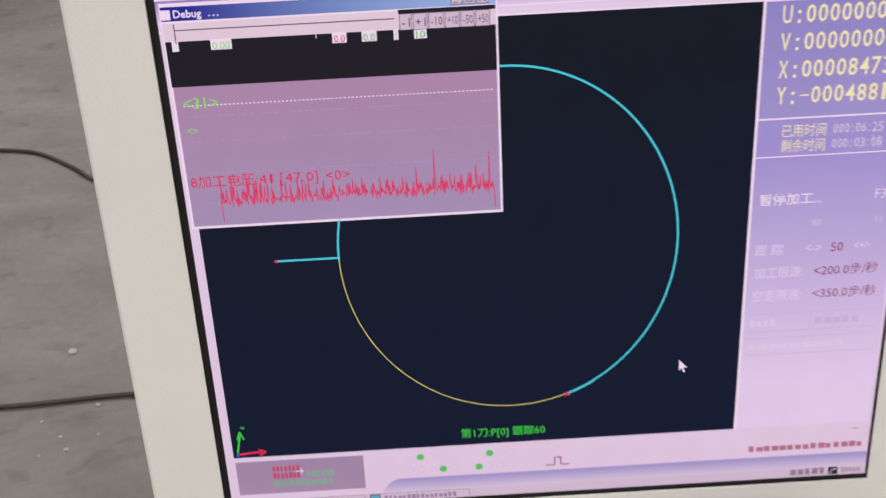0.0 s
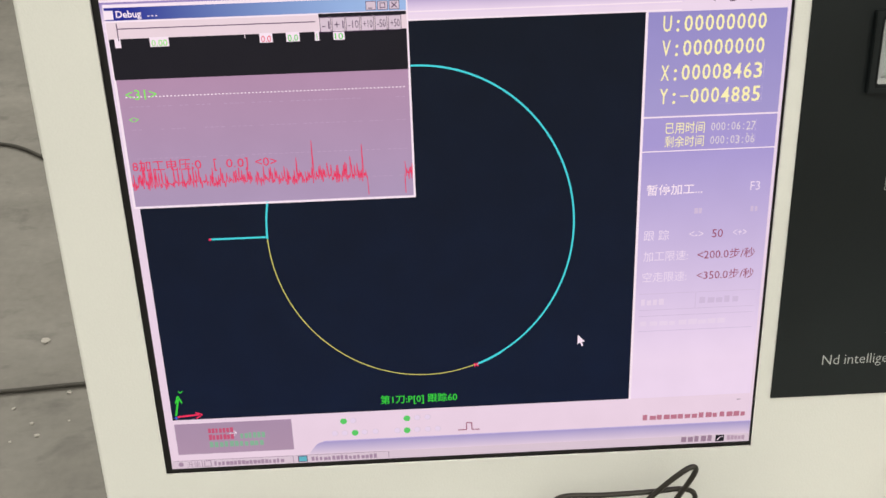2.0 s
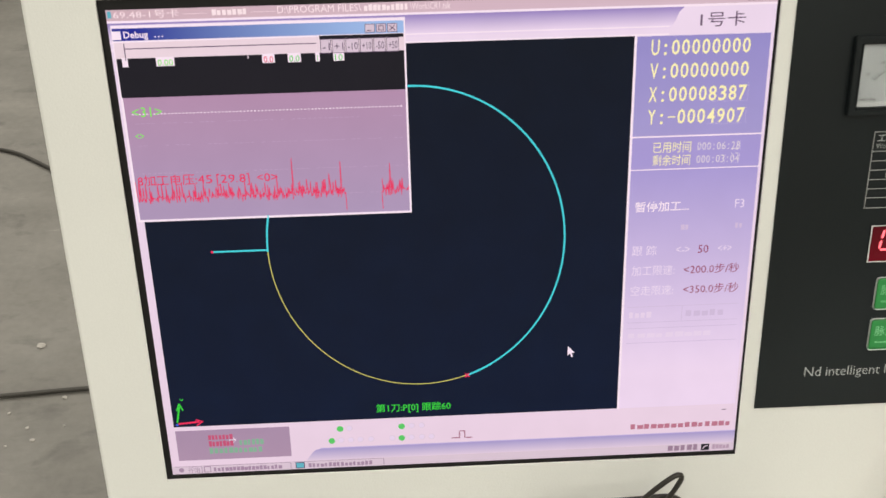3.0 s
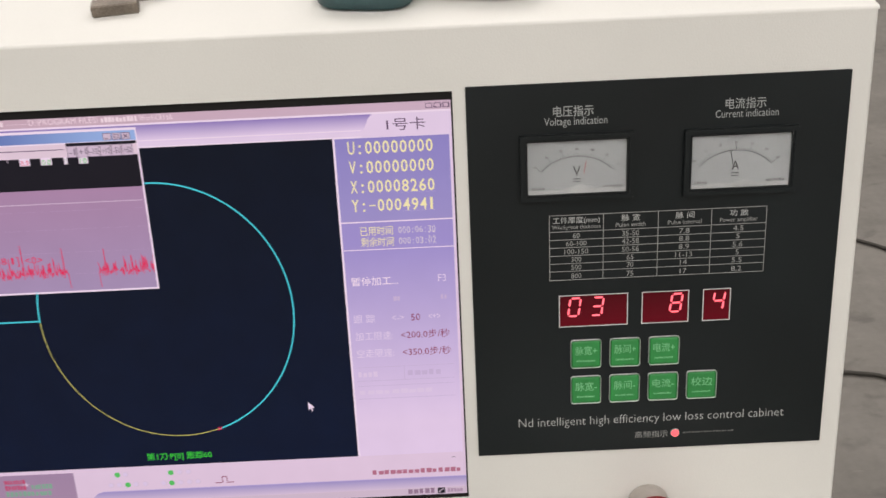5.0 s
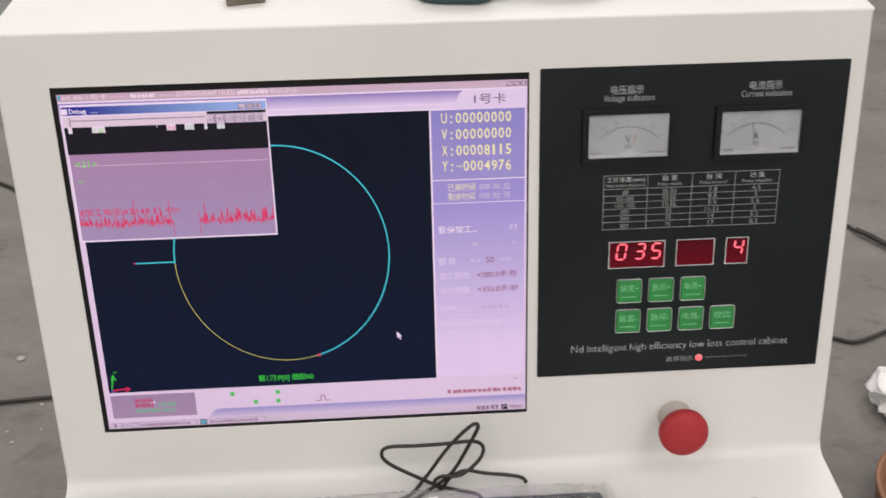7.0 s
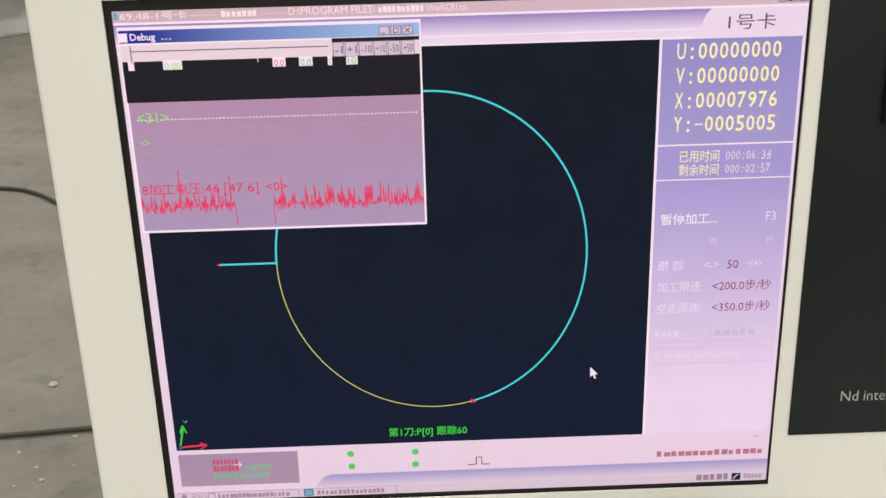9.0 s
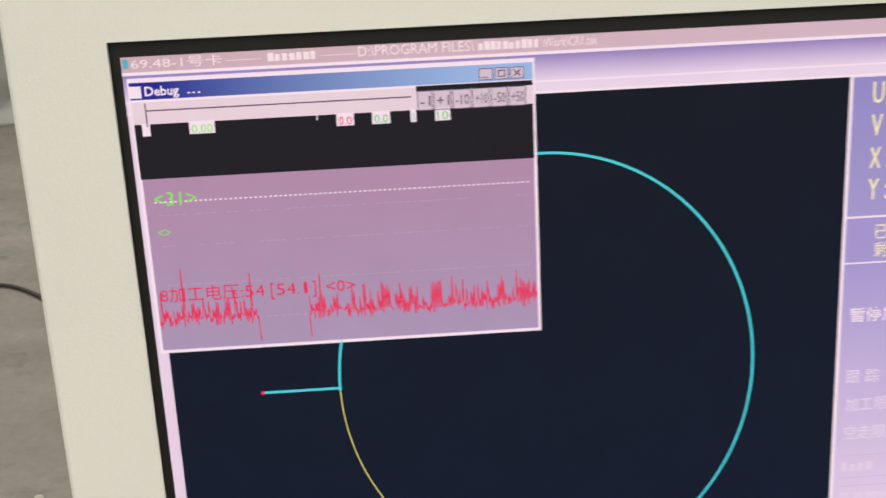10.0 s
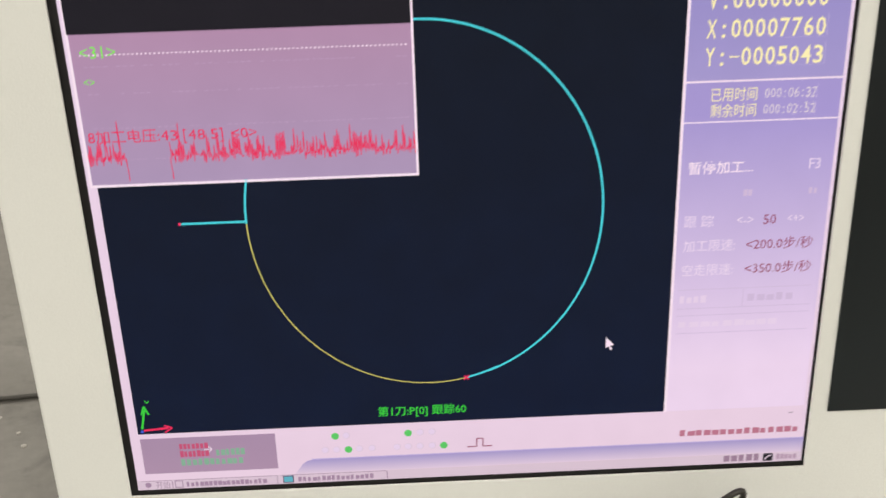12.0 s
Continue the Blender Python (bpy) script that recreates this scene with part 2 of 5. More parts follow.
wall_paint = material("wall_paint", (0.55, 0.55, 0.52), 0.8, grain=0.03, stain=0.1, stain_size=1)
debris_pale = material("debris_pale", (0.34, 0.32, 0.29), 0.8, stain=0.15, stain_size=50)


def clear_film():
    m = bpy.data.materials.new("clear_film")
    m.use_nodes = True
    N, L = m.node_tree.nodes, m.node_tree.links
    N.remove(N["Principled BSDF"])
    tr, gl, mix, fr = (N.new("ShaderNodeBsdf" + k) if k in ("Transparent", "Glossy") else N.new(k) for k in ("Transparent", "Glossy", "ShaderNodeMixShader", "ShaderNodeFresnel"))
    tr.inputs["Color"].default_value = (0.96, 0.965, 0.965, 1)
    gl.inputs["Color"].default_value, gl.inputs["Roughness"].default_value = (0.95, 0.95, 0.95, 1), 0.17
    fr.inputs["IOR"].default_value = 2.5
    L.new(fr.outputs[0], mix.inputs[0])
    L.new(tr.outputs[0], mix.inputs[1]), L.new(gl.outputs[0], mix.inputs[2])
    # polythene scatters a little of the light
    veil, haze = N.new("ShaderNodeBsdfDiffuse"), N.new("ShaderNodeMixShader")
    veil.inputs["Color"].default_value = (0.8, 0.81, 0.8, 1)
    haze.inputs[0].default_value = 0.05
    L.new(mix.outputs[0], haze.inputs[1]), L.new(veil.outputs[0], haze.inputs[2])
    L.new(haze.outputs[0], N["Material Output"].inputs["Surface"])
    return m


film_clear = clear_film()


def milky_film():
    m = bpy.data.materials.new("milky_film")
    m.use_nodes = True
    N, L = m.node_tree.nodes, m.node_tree.links
    b = N["Principled BSDF"]
    b.inputs["Base Color"].default_value, b.inputs["Roughness"].default_value = (0.55, 0.57, 0.55, 1), 0.3
    tr, mix = N.new("ShaderNodeBsdfTransparent"), N.new("ShaderNodeMixShader")
    mix.inputs[0].default_value = 0.5
    L.new(tr.outputs[0], mix.inputs[1]), L.new(b.outputs[0], mix.inputs[2])
    L.new(mix.outputs[0], N["Material Output"].inputs["Surface"])
    return m


film_milky = milky_film()
lens_glass = bpy.data.materials.new("meter_glass")
lens_glass.use_nodes = True
_g = lens_glass.node_tree.nodes["Principled BSDF"]
_g.inputs["Transmission Weight"].default_value, _g.inputs["Roughness"].default_value, _g.inputs["IOR"].default_value = 1.0, 0.06, 1.46


def concrete():
    """Worn, swept workshop concrete: broad trowel smears, dust, dark stains, fine pits and pale scuffs."""
    m = bpy.data.materials.new("worn_concrete")
    m.use_nodes = True
    N, L = m.node_tree.nodes, m.node_tree.links
    b = N["Principled BSDF"]
    geo = N.new("ShaderNodeNewGeometry")

    def tex(scale, detail, stretch=(1, 1, 1), rough=0.55, warp=0.0):
        mp = N.new("ShaderNodeMapping")
        mp.inputs["Scale"].default_value = stretch
        L.new(geo.outputs["Position"], mp.inputs["Vector"])
        n = N.new("ShaderNodeTexNoise")
        n.inputs["Scale"].default_value, n.inputs["Detail"].default_value = scale, detail
        n.inputs["Roughness"].default_value, n.inputs["Distortion"].default_value = rough, warp
        L.new(mp.outputs[0], n.inputs["Vector"])
        return n.outputs["Fac"]

    def ramp(fac, a, bb, c0, c1):
        r = N.new("ShaderNodeMapRange")
        r.inputs["From Min"].default_value, r.inputs["From Max"].default_value = a, bb
        r.inputs["To Min"].default_value, r.inputs["To Max"].default_value = c0, c1
        L.new(fac, r.inputs["Value"])
        return r.outputs["Result"]

    def times(s, f):
        v = N.new("ShaderNodeMath")
        v.operation = "MULTIPLY"
        L.new(s, v.inputs[0]), L.new(f, v.inputs[1])
        return v.outputs[0]

    smear = ramp(tex(2.4, 7, (1, 2.2, 1), 0.62, 0.5), 0.32, 0.68, 0.80, 1.14)
    blot = ramp(tex(9.0, 4, (1, 1.7, 1), 0.55, 0.4), 0.57, 0.70, 1.0, 0.72)
    dust = ramp(tex(48, 4), 0.3, 0.7, 0.93, 1.07)
    scuff = ramp(tex(26, 5, (0.5, 2.5, 1), 0.7), 0.62, 0.75, 1.0, 1.3)
    k = times(times(smear, blot), times(dust, scuff))
    sc = N.new("ShaderNodeVectorMath")
    sc.operation = "SCALE"
    sc.inputs[0].default_value = (0.158, 0.149, 0.132)
    L.new(k, sc.inputs["Scale"])
    L.new(sc.outputs["Vector"], b.inputs["Base Color"])
    L.new(ramp(tex(5, 4), 0.3, 0.7, 0.5, 0.75), b.inputs["Roughness"])
    bp = N.new("ShaderNodeBump")
    bp.inputs["Distance"].default_value, bp.inputs["Strength"].default_value = 0.0015, 0.3
    L.new(tex(90, 5), bp.inputs["Height"])
    L.new(bp.outputs["Normal"], b.inputs["Normal"])
    return m


concrete_worn = concrete()

# picture colours of the monitor
scr_pink = glow("lcd_pink", lin(224, 200, 222), lin(228, 208, 232), 0.05, 0.33)
scr_title = glow("lcd_title_grey", lin(200, 168, 182), lin(206, 178, 196), -0.13, 0.21, "X")
scr_title_text = glow("lcd_title_text", lin(238, 218, 226))
scr_band = glow("lcd_band_purple", lin(226, 205, 232), lin(142, 122, 186), 0.3150, 0.3250)
scr_white = glow("lcd_white", lin(240, 221, 238))
scr_pale = glow("lcd_pale", lin(226, 208, 234))
scr_faint2 = glow("lcd_faint_white", lin(222, 202, 230))
scr_black = glow("lcd_black", lin(8, 20, 45), lin(10, 17, 31), 0.09, 0.31, mottled=0.25)
scr_band_black = glow("lcd_dark_band", lin(26, 24, 32), mottled=0.15)
scr_chart = glow("lcd_chart", lin(166, 144, 180), lin(172, 136, 169), 0.22, 0.285)
scr_blue_title = glow("lcd_blue_title", lin(30, 38, 142), lin(150, 178, 226), -0.118, 0.002, "X")
scr_cyan = glow("lcd_cyan", lin(66, 202, 216))
scr_yellow = glow("lcd_yellow", lin(214, 202, 110))
scr_red = glow("lcd_red", lin(226, 46, 90))
scr_red_dark = glow("lcd_dark_red", lin(144, 64, 98))
scr_green = glow("lcd_green", lin(52, 200, 62))
scr_lime = glow("lcd_lime", lin(128, 224, 96))
scr_blue = glow("lcd_blue", lin(60, 90, 200))
scr_teal = glow("lcd_teal", lin(90, 170, 190))
scr_uv = glow("lcd_violet", lin(160, 149, 203), lin(142, 133, 196), 0.25, 0.314)
scr_column = glow("lcd_column", lin(228, 206, 234), lin(160, 146, 206), 0.11, 0.24)
scr_num = glow("lcd_number", lin(244, 232, 178))
scr_ink = glow("lcd_ink", lin(96, 72, 100))
scr_box = glow("lcd_box", lin(166, 138, 166), lin(160, 134, 164), 0.06, 0.09)
scr_wedge = glow("lcd_wedge", lin(212, 192, 216), lin(158, 146, 198), 0.0580, 0.0660)
scr_task = glow("lcd_task", lin(208, 188, 206))
scr_box_red = glow("lcd_box_red", lin(192, 80, 116))
scr_box_green = glow("lcd_box_green", lin(126, 170, 146))
scr_dot = glow("lcd_dot", lin(86, 194, 100))
scr_web = glow("lcd_web", lin(180, 112, 136))
scr_ring = glow("lcd_ring", lin(214, 194, 216))
led_red = glow("led_segment", tuple(2.1 * c for c in lin(255, 104, 116)[:3]) + (1,), mottled=0.02)
# Tinted window: the figures' spilled glow is its own emission, weaker towards the top.
led_face = glow("led_window_glow", lin(98, 6, 20), lin(76, 5, 14), -0.011, 0.011, rough=0.25)
lamp_red = glow("lamp_red", tuple(2.0 * c for c in lin(255, 90, 96)[:3]) + (1,))

# ---- the hall ----
floor = solo("floor", boxed(-9, 9, -7, 11, -0.12, 0), concrete_worn, "worn grey concrete workshop floor, stained and dusty", "floor", kind="structure")
for nm, b in (("wall_north", (-9, 9, 11, 11.2, 0, 5)), ("wall_south", (-9, 9, -7.2, -7, 0, 5)), ("wall_west", (-9.2, -9, -7.2, 11.2, 0, 5)), ("wall_east", (9, 9.2, -7.2, 11.2, 0, 5))):
    solo(nm, boxed(*b), wall_paint, "plain pale grey painted workshop wall", "wall", kind="structure")
solo("ceiling", boxed(-9.2, 9.2, -7.2, 11.2, 5, 5.15), wall_paint, "plain pale workshop ceiling", "ceiling", kind="structure")

# ---- the control cabinet ----
CU0, CU1 = -0.1722, 0.4745
FACE = 0.3763
SCREEN_HOLE = (-0.1347, 0.0497, 0.2171, 0.3372)
cs, sn = math.cos(radians(LEAN)), math.sin(radians(LEAN))


def fillet(pts, radii, n=5):
    """A (y, z) outline with rounded corners; gives the points and marks each corner's arc."""
    out = []
    for i, (p, r) in enumerate(zip(pts, radii)):
        a, p, c = Vector(pts[i - 1]), Vector(p), Vector(pts[(i + 1) % len(pts)])
        if not r:
            out.append(p)
            continue
        d1, d2 = (a - p).normalized(), (c - p).normalized()
        half = d1.angle(d2) / 2
        k = r / math.tan(half)
        s, e = p + d1 * k, p + d2 * k
        mid = p + (d1 + d2).normalized() * r / math.sin(half)
        for j in range(n + 1):
            q = s.lerp(e, j / n)
            out.append(mid + (q - mid).normalized() * r)
    return out


def cabinet():
    cab = thing("control_cabinet", "off-white powder-coated steel control cabinet with sloping face and desk ledge", "control cabinet", pose(0, 0, 0))
    top_y, top_z = FACE * sn, DESK + FACE * cs
    r = 0.0026
    up = FACE - r / math.tan(radians(90 + LEAN) / 2)
    # sloping face: a folded sheet with the monitor's opening
    bm = plate(CU0 + r, 0.008, CU1 - r, up, 0.0, [SCREEN_HOLE])
    h = SCREEN_HOLE
    for a, b in (((h[0], h[1]), (h[2], h[1])), ((h[2], h[1]), (h[2], h[3])), ((h[2], h[3]), (h[0], h[3])), ((h[0], h[3]), (h[0], h[1]))):
        bm.faces.new([bm.verts.new(p) for p in ((a[0], 0, a[1]), (b[0], 0, b[1]), (b[0], 0.002, b[1]), (a[0], 0.002, a[1]))])
    # rounded folds at the two sides
    for side, u in ((-1, CU0), (1, CU1)):
        prev = None
        for k in range(6):
            an = k / 5 * math.pi / 2
            uu, yy = u - side * r + side * r * math.sin(an), r - r * math.cos(an)
            cur = [bm.verts.new((uu, yy, v)) for v in (0.008, up)]
            if prev:
                bm.faces.new((prev[0], cur[0], cur[1], prev[1]))
            prev = cur
    bmesh.ops.remove_doubles(bm, verts=bm.verts, dist=1e-5)
    bmesh.ops.recalc_face_normals(bm, faces=bm.faces)
    bm.transform(SLOPE)
    face = part("face_panel", bm, paint_white, cab, "sloping face with a cut-out for the monitor")
    for p in face.data.polygons:
        p.use_smooth = p.area < 0.0008
    # top with its rolled front edge
    outline = fillet([(top_y - 0.02 * sn, top_z - 0.02 * cs), (top_y, top_z), (0.46, top_z), (0.46, top_z - 0.03)], [0, r, 0.006, 0])
    outline = outline[1:]
    bm = bmesh.new()
    rows = [[bm.verts.new((u, q[0], q[1])) for u in (CU0, CU1)] for q in outline]
    for a, b in zip(rows, rows[1:]):
        bm.faces.new((a[0], a[1], b[1], b[0]))
    bmesh.ops.recalc_face_normals(bm, faces=bm.faces)
    part("top_panel", bm, paint_white, cab)
    # sides, back, lower body
    for u, nm in ((CU0, "side_panel"), (CU1, "side_panel")):
        s = 1 if u < 0 else -1
        prof = [(0.003, DESK - 0.03), (0.003, DESK), (top_y + 0.003, top_z - 0.003), (0.458, top_z - 0.003), (0.458, 0.05), (0.003, 0.05)]
        bm = bmesh.new()
        loops = [[bm.verts.new((u + s * o, y, z)) for y, z in prof] for o in (0.0002, 0.003)]
        bm.faces.new(loops[0]), bm.faces.new(loops[1])
        for i in range(len(prof)):
            j = (i + 1) % len(prof)
            bm.faces.new((loops[0][i], loops[0][j], loops[1][j], loops[1][i]))
        bmesh.ops.recalc_face_normals(bm, faces=bm.faces)
        part(nm, bm, paint_white, cab)
    part("back_panel", boxed(CU0 + 0.002, CU1 - 0.002, 0.455, 0.459, 0.05, top_z - 0.02), paint_white, cab)
    part("lower_body", boxed(CU0, CU1, -0.27, 0.45, 0.05, DESK - 0.035, bevel=0.004), paint_white, cab)
    part("plinth", boxed(CU0 + 0.02, CU1 - 0.02, -0.25, 0.43, 0.0, 0.05), bezel_black, cab)
    # desk ledge: folded sheet that turns up to the face along a small inside radius
    bm = box(bmesh.new(), CU0, CU1, -0.30, 0.002, DESK - 0.032, DESK, bevel=0.002, seg=2)
    part("desk_ledge", bm, paint_white, cab, "flat desk ledge below the face")
    prev = None
    bm = bmesh.new()
    for k in range(17):
        t = k / 16
        p0, p1, p2 = Vector((-0.009, -0.0002)), Vector((-0.0002, 0.0003)), Vector((0.0085 * sn - 0.0001, 0.0085 * cs))
        a = p0.lerp(p1, t).lerp(p1.lerp(p2, t), t)
        cur = [bm.verts.new((u, a.x, DESK + a.y)) for u in (CU0 + 0.0005, CU1 - 0.0005)]
        if prev:
            bm.faces.new((prev[0], prev[1], cur[1], cur[0]))
        prev = cur
    part("fold_seam", bm, paint_white, cab, smooth=True)
    return cab


cabinet()

# ---- the monitor in the face ----
monitor = thing("monitor", "flat square-format monitor with black rim showing a lilac machining program", "monitor", SLOPE)
LCD = (-0.1311, 0.0522, 0.2160, 0.3316)
CHART = (-0.1286, 0.2179, 0.0200, 0.2862)
WIN = (-0.1297, 0.2168, 0.0211, 0.3238)
ROW_X, ROW_Y = 0.2749, 0.2625
NUM_U, NUM_W = 0.1501, 0.00542
WHEEL = [(NUM_U + NUM_W * (6 + k), NUM_U + NUM_W * (7 + k)) for k in range(4)]
TIME_U, TIME_W = 0.1788, 0.00271
ROW_E, ROW_R = 0.2471, 0.2397
TIME_HOLES = [(TIME_U + TIME_W * a, row - 0.0007, TIME_U + TIME_W * b, row + 0.0051) for row, a, b in ((ROW_E, 7, 9), (ROW_R, 5, 6), (ROW_R, 7, 9))]
READ_HOLES = [(WHEEL[0][0], row - 0.0009, WHEEL[-1][1] + 0.0004, row + 0.0091) for row in (ROW_X, ROW_Y)]

bm = bmesh.new()
h = SCREEN_HOLE
for u0, v0, u1, v1 in ((h[0] - 0.004, h[1] - 0.004, LCD[0], h[3] + 0.004), (LCD[2], h[1] - 0.004, h[2] + 0.004, h[3] + 0.004), (LCD[0], h[1] - 0.004, LCD[2], LCD[1]), (LCD[0], LCD[3], LCD[2], h[3] + 0.004)):
    quad(bm, u0, v0, u1, v1, 0.0026)
for a, b in (((LCD[0], LCD[1]), (LCD[2], LCD[1])), ((LCD[2], LCD[1]), (LCD[2], LCD[3])), ((LCD[2], LCD[3]), (LCD[0], LCD[3])), ((LCD[0], LCD[3]), (LCD[0], LCD[1]))):
    bm.faces.new([bm.verts.new(p) for p in ((a[0], 0.0026, a[1]), (b[0], 0.0026, b[1]), (b[0], 0.0060, b[1]), (a[0], 0.0060, a[1]))])
part("rim", bm, bezel_black, monitor, "narrow black rim of the screen")
part("housing", boxed(-0.136, 0.216, 0.046, 0.075, 0.055, 0.334, bevel=0.004), bezel_black, monitor)

Y0 = 0.0032   # the picture's main layer
YA, YB, YC = Y0 - 0.0002, Y0 - 0.0004, Y0 - 0.0006
YD, YE = Y0 - 0.0008, Y0 - 0.0010
YW, YBACK = Y0 + 0.0007, Y0 + 0.0016

desktop = part("program_window", plate(*LCD, Y0, [CHART, *READ_HOLES, *TIME_HOLES]), scr_pink, monitor, "lilac and pink program window")
part("title_bar", plate(LCD[0], 0.3260, LCD[2], LCD[3], YA), scr_title, desktop)
bm = lettering("69.48-1号卡", -0.1275, 0.3274, -0.0942, 0.0037, YB)
bars(-0.0775, 0.3275, -0.0591, 0.0032, 7, YB, bm)
quad(bm, -0.0926, 0.3285, -0.0800, 0.3287, YB), quad(bm, -0.0576, 0.3285, -0.0451, 0.3287, YB)
lettering("D:\\PROGRAM FILES\\", -0.0441, 0.3275, -0.0012, 0.0037, YB, 0.0, bm)
bars(0.0003, 0.3275, 0.0235, 0.0032, 10, YB, bm)
lettering("\\Work\\CR1.tsk", 0.0240, 0.3275, 0.0448, 0.0034, YB, 0.0, bm)
part("title_text", bm, scr_title_text, desktop)
bm = quad(b2 := bmesh.new(), -0.1305, 0.3274, -0.1284, 0.3309, YB) and b2
part("program_icon", bm, scr_teal, desktop)
bm = bmesh.new()
for k in range(3):
    frame_line(0.2003 + k * 0.0053, 0.3271, 0.2046 + k * 0.0053, 0.3302, 0.0004, YB, bm)
ribbon(bm, [(0.2049, 0.3277), (0.2070, 0.3277)], 0.0005, YC)
ribbon(bm, [(0.2144, 0.3277), (0.2151, 0.3295)], 0.0004, YC), ribbon(bm, [(0.2144, 0.3295), (0.2151, 0.3277)], 0.0004, YC)
frame_line(0.2098, 0.3277, 0.2118, 0.3293, 0.0003, YC, bm)
part("corner_button", bm, scr_ink, desktop)
# bands under the title
bm = bmesh.new()
bm.faces.new([bm.verts.new((u, YA, v)) for u, v in ((LCD[0], 0.3135), (0.1580, 0.3135), (0.1608, 0.3145), (0.1628, 0.3180), (0.1645, 0.3222), (0.1675, 0.3252), (LCD[0], 0.3252))])
part("menu_band", bm, scr_band, desktop)
bm = bmesh.new()
for v, w in ((0.3146, 0.0006), (0.3104, 0.0009)):
    quad(bm, LCD[0], v, 0.1597, v + w, YB)
quad(bm, LCD[0], 0.3248, LCD[2], 0.3260, YB)
part("menu_line", bm, scr_white, desktop)
part("card_caption", lettering("1号卡", 0.1758, 0.3148, 0.1998, 0.0070, YC), scr_ink, desktop)
# drawing area
DRAW = (-0.1266, 0.0854, 0.1417, 0.3103)
draw = part("drawing_area", plate(*DRAW, YA, [CHART, (WIN[0] - 0.01, WIN[1], WIN[2], WIN[3])]), scr_black, monitor, "black drawing area")
CC, CR_U, CR_V = (0.0232, 0.1980), 0.0837, 0.0898


def arc_pts(a0, a1, n=60):
    return [(CC[0] + CR_U * math.cos(radians(a0 + (a1 - a0) * i / n)), CC[1] + CR_V * math.sin(radians(a0 + (a1 - a0) * i / n))) for i in range(n + 1)]


A_START, A_END = -70.2, -77.6   # the cutting point's way along the ring
A_MID = (A_START + A_END) / 2
part("path_to_cut", ribbon(bmesh.new(), arc_pts(-70, -180, 90), 0.0005, YB), scr_yellow, draw, "thin yellow arc still to be cut")
bm = ribbon(bmesh.new(), arc_pts(A_START, 91.5, 110), 0.00105, YC)
part("path_done", bm, scr_cyan, draw, "bright cyan arc already cut")
part("path_done", ribbon(bmesh.new(), arc_pts(167, 181, 12), 0.00105, YC), scr_cyan, draw)
part("lead_in", ribbon(bmesh.new(), [(-0.0913, 0.1976), (-0.0602, 0.1976)], 0.0011, YC), scr_cyan, draw, "short cyan lead-in line")
bm = ribbon(bmesh.new(), [(u - CC[0], v - CC[1]) for u, v in arc_pts(A_MID, A_MID + 11, 16)], 0.00105, YC)
tip = part("cut_front", bm, scr_cyan, monitor, "newest stretch of the cyan arc")
tip.location = (CC[0], 0, CC[1])
bm = bmesh.new()
e = arc_pts(A_MID, A_MID, 1)[0]
e = (e[0] - CC[0], e[1] - CC[1])
ribbon(bm, [(e[0] - 0.0014, e[1] - 0.0012), (e[0] + 0.0012, e[1] + 0.0012)], 0.0008, YD), ribbon(bm, [(e[0] - 0.0014, e[1] + 0.0012), (e[0] + 0.0012, e[1] - 0.0010)], 0.0008, YE)
part("cut_point", bm, scr_red, tip)
part("start_point", disc(bmesh.new(), -0.0914, 0.1976, 0.0008, YD, 10), scr_red, draw)
bm = lettering("第1刀:P[0] 跟踪60", -0.0047, 0.0903, 0.0402, 0.0052, YB, 0.012)
part("status_caption", bm, scr_green, draw)
part("axis_y", ribbon(ribbon(ribbon(bmesh.new(), [(-0.1241, 0.0885), (-0.1215, 0.0997)], 0.0011, YB), [(-0.1234, 0.0968), (-0.1215, 0.1017), (-0.1196, 0.0968)], 0.0009, YC), [(-0.1208, 0.1047), (-0.1197, 0.1034), (-0.1186, 0.1047)], 0.0005, YB), scr_green, draw)
part("axis_x", ribbon(ribbon(bmesh.new(), [(-0.1234, 0.0877), (-0.1108, 0.0887)], 0.0012, YB), [(-0.1128, 0.0903), (-0.1088, 0.0888), (-0.1128, 0.0862)], 0.0008, YC), scr_red, draw)
part("axis_origin", disc(bmesh.new(), -0.1241, 0.0873, 0.0009, YD, 8), scr_blue, draw)
bm = bmesh.new()
bm.faces.new([bm.verts.new((0.1103 + a * 0.0009, YD - 0.0001, 0.1297 - b * 0.0009)) for a, b in ((0, 0), (0, 7), (1.6, 5.6), (2.7, 8.3), (3.7, 7.9), (2.7, 5.3), (4.8, 5.1))][::-1])
bmesh.ops.recalc_face_normals(bm, faces=bm.faces)
part("mouse_pointer", bm, scr_white, draw)

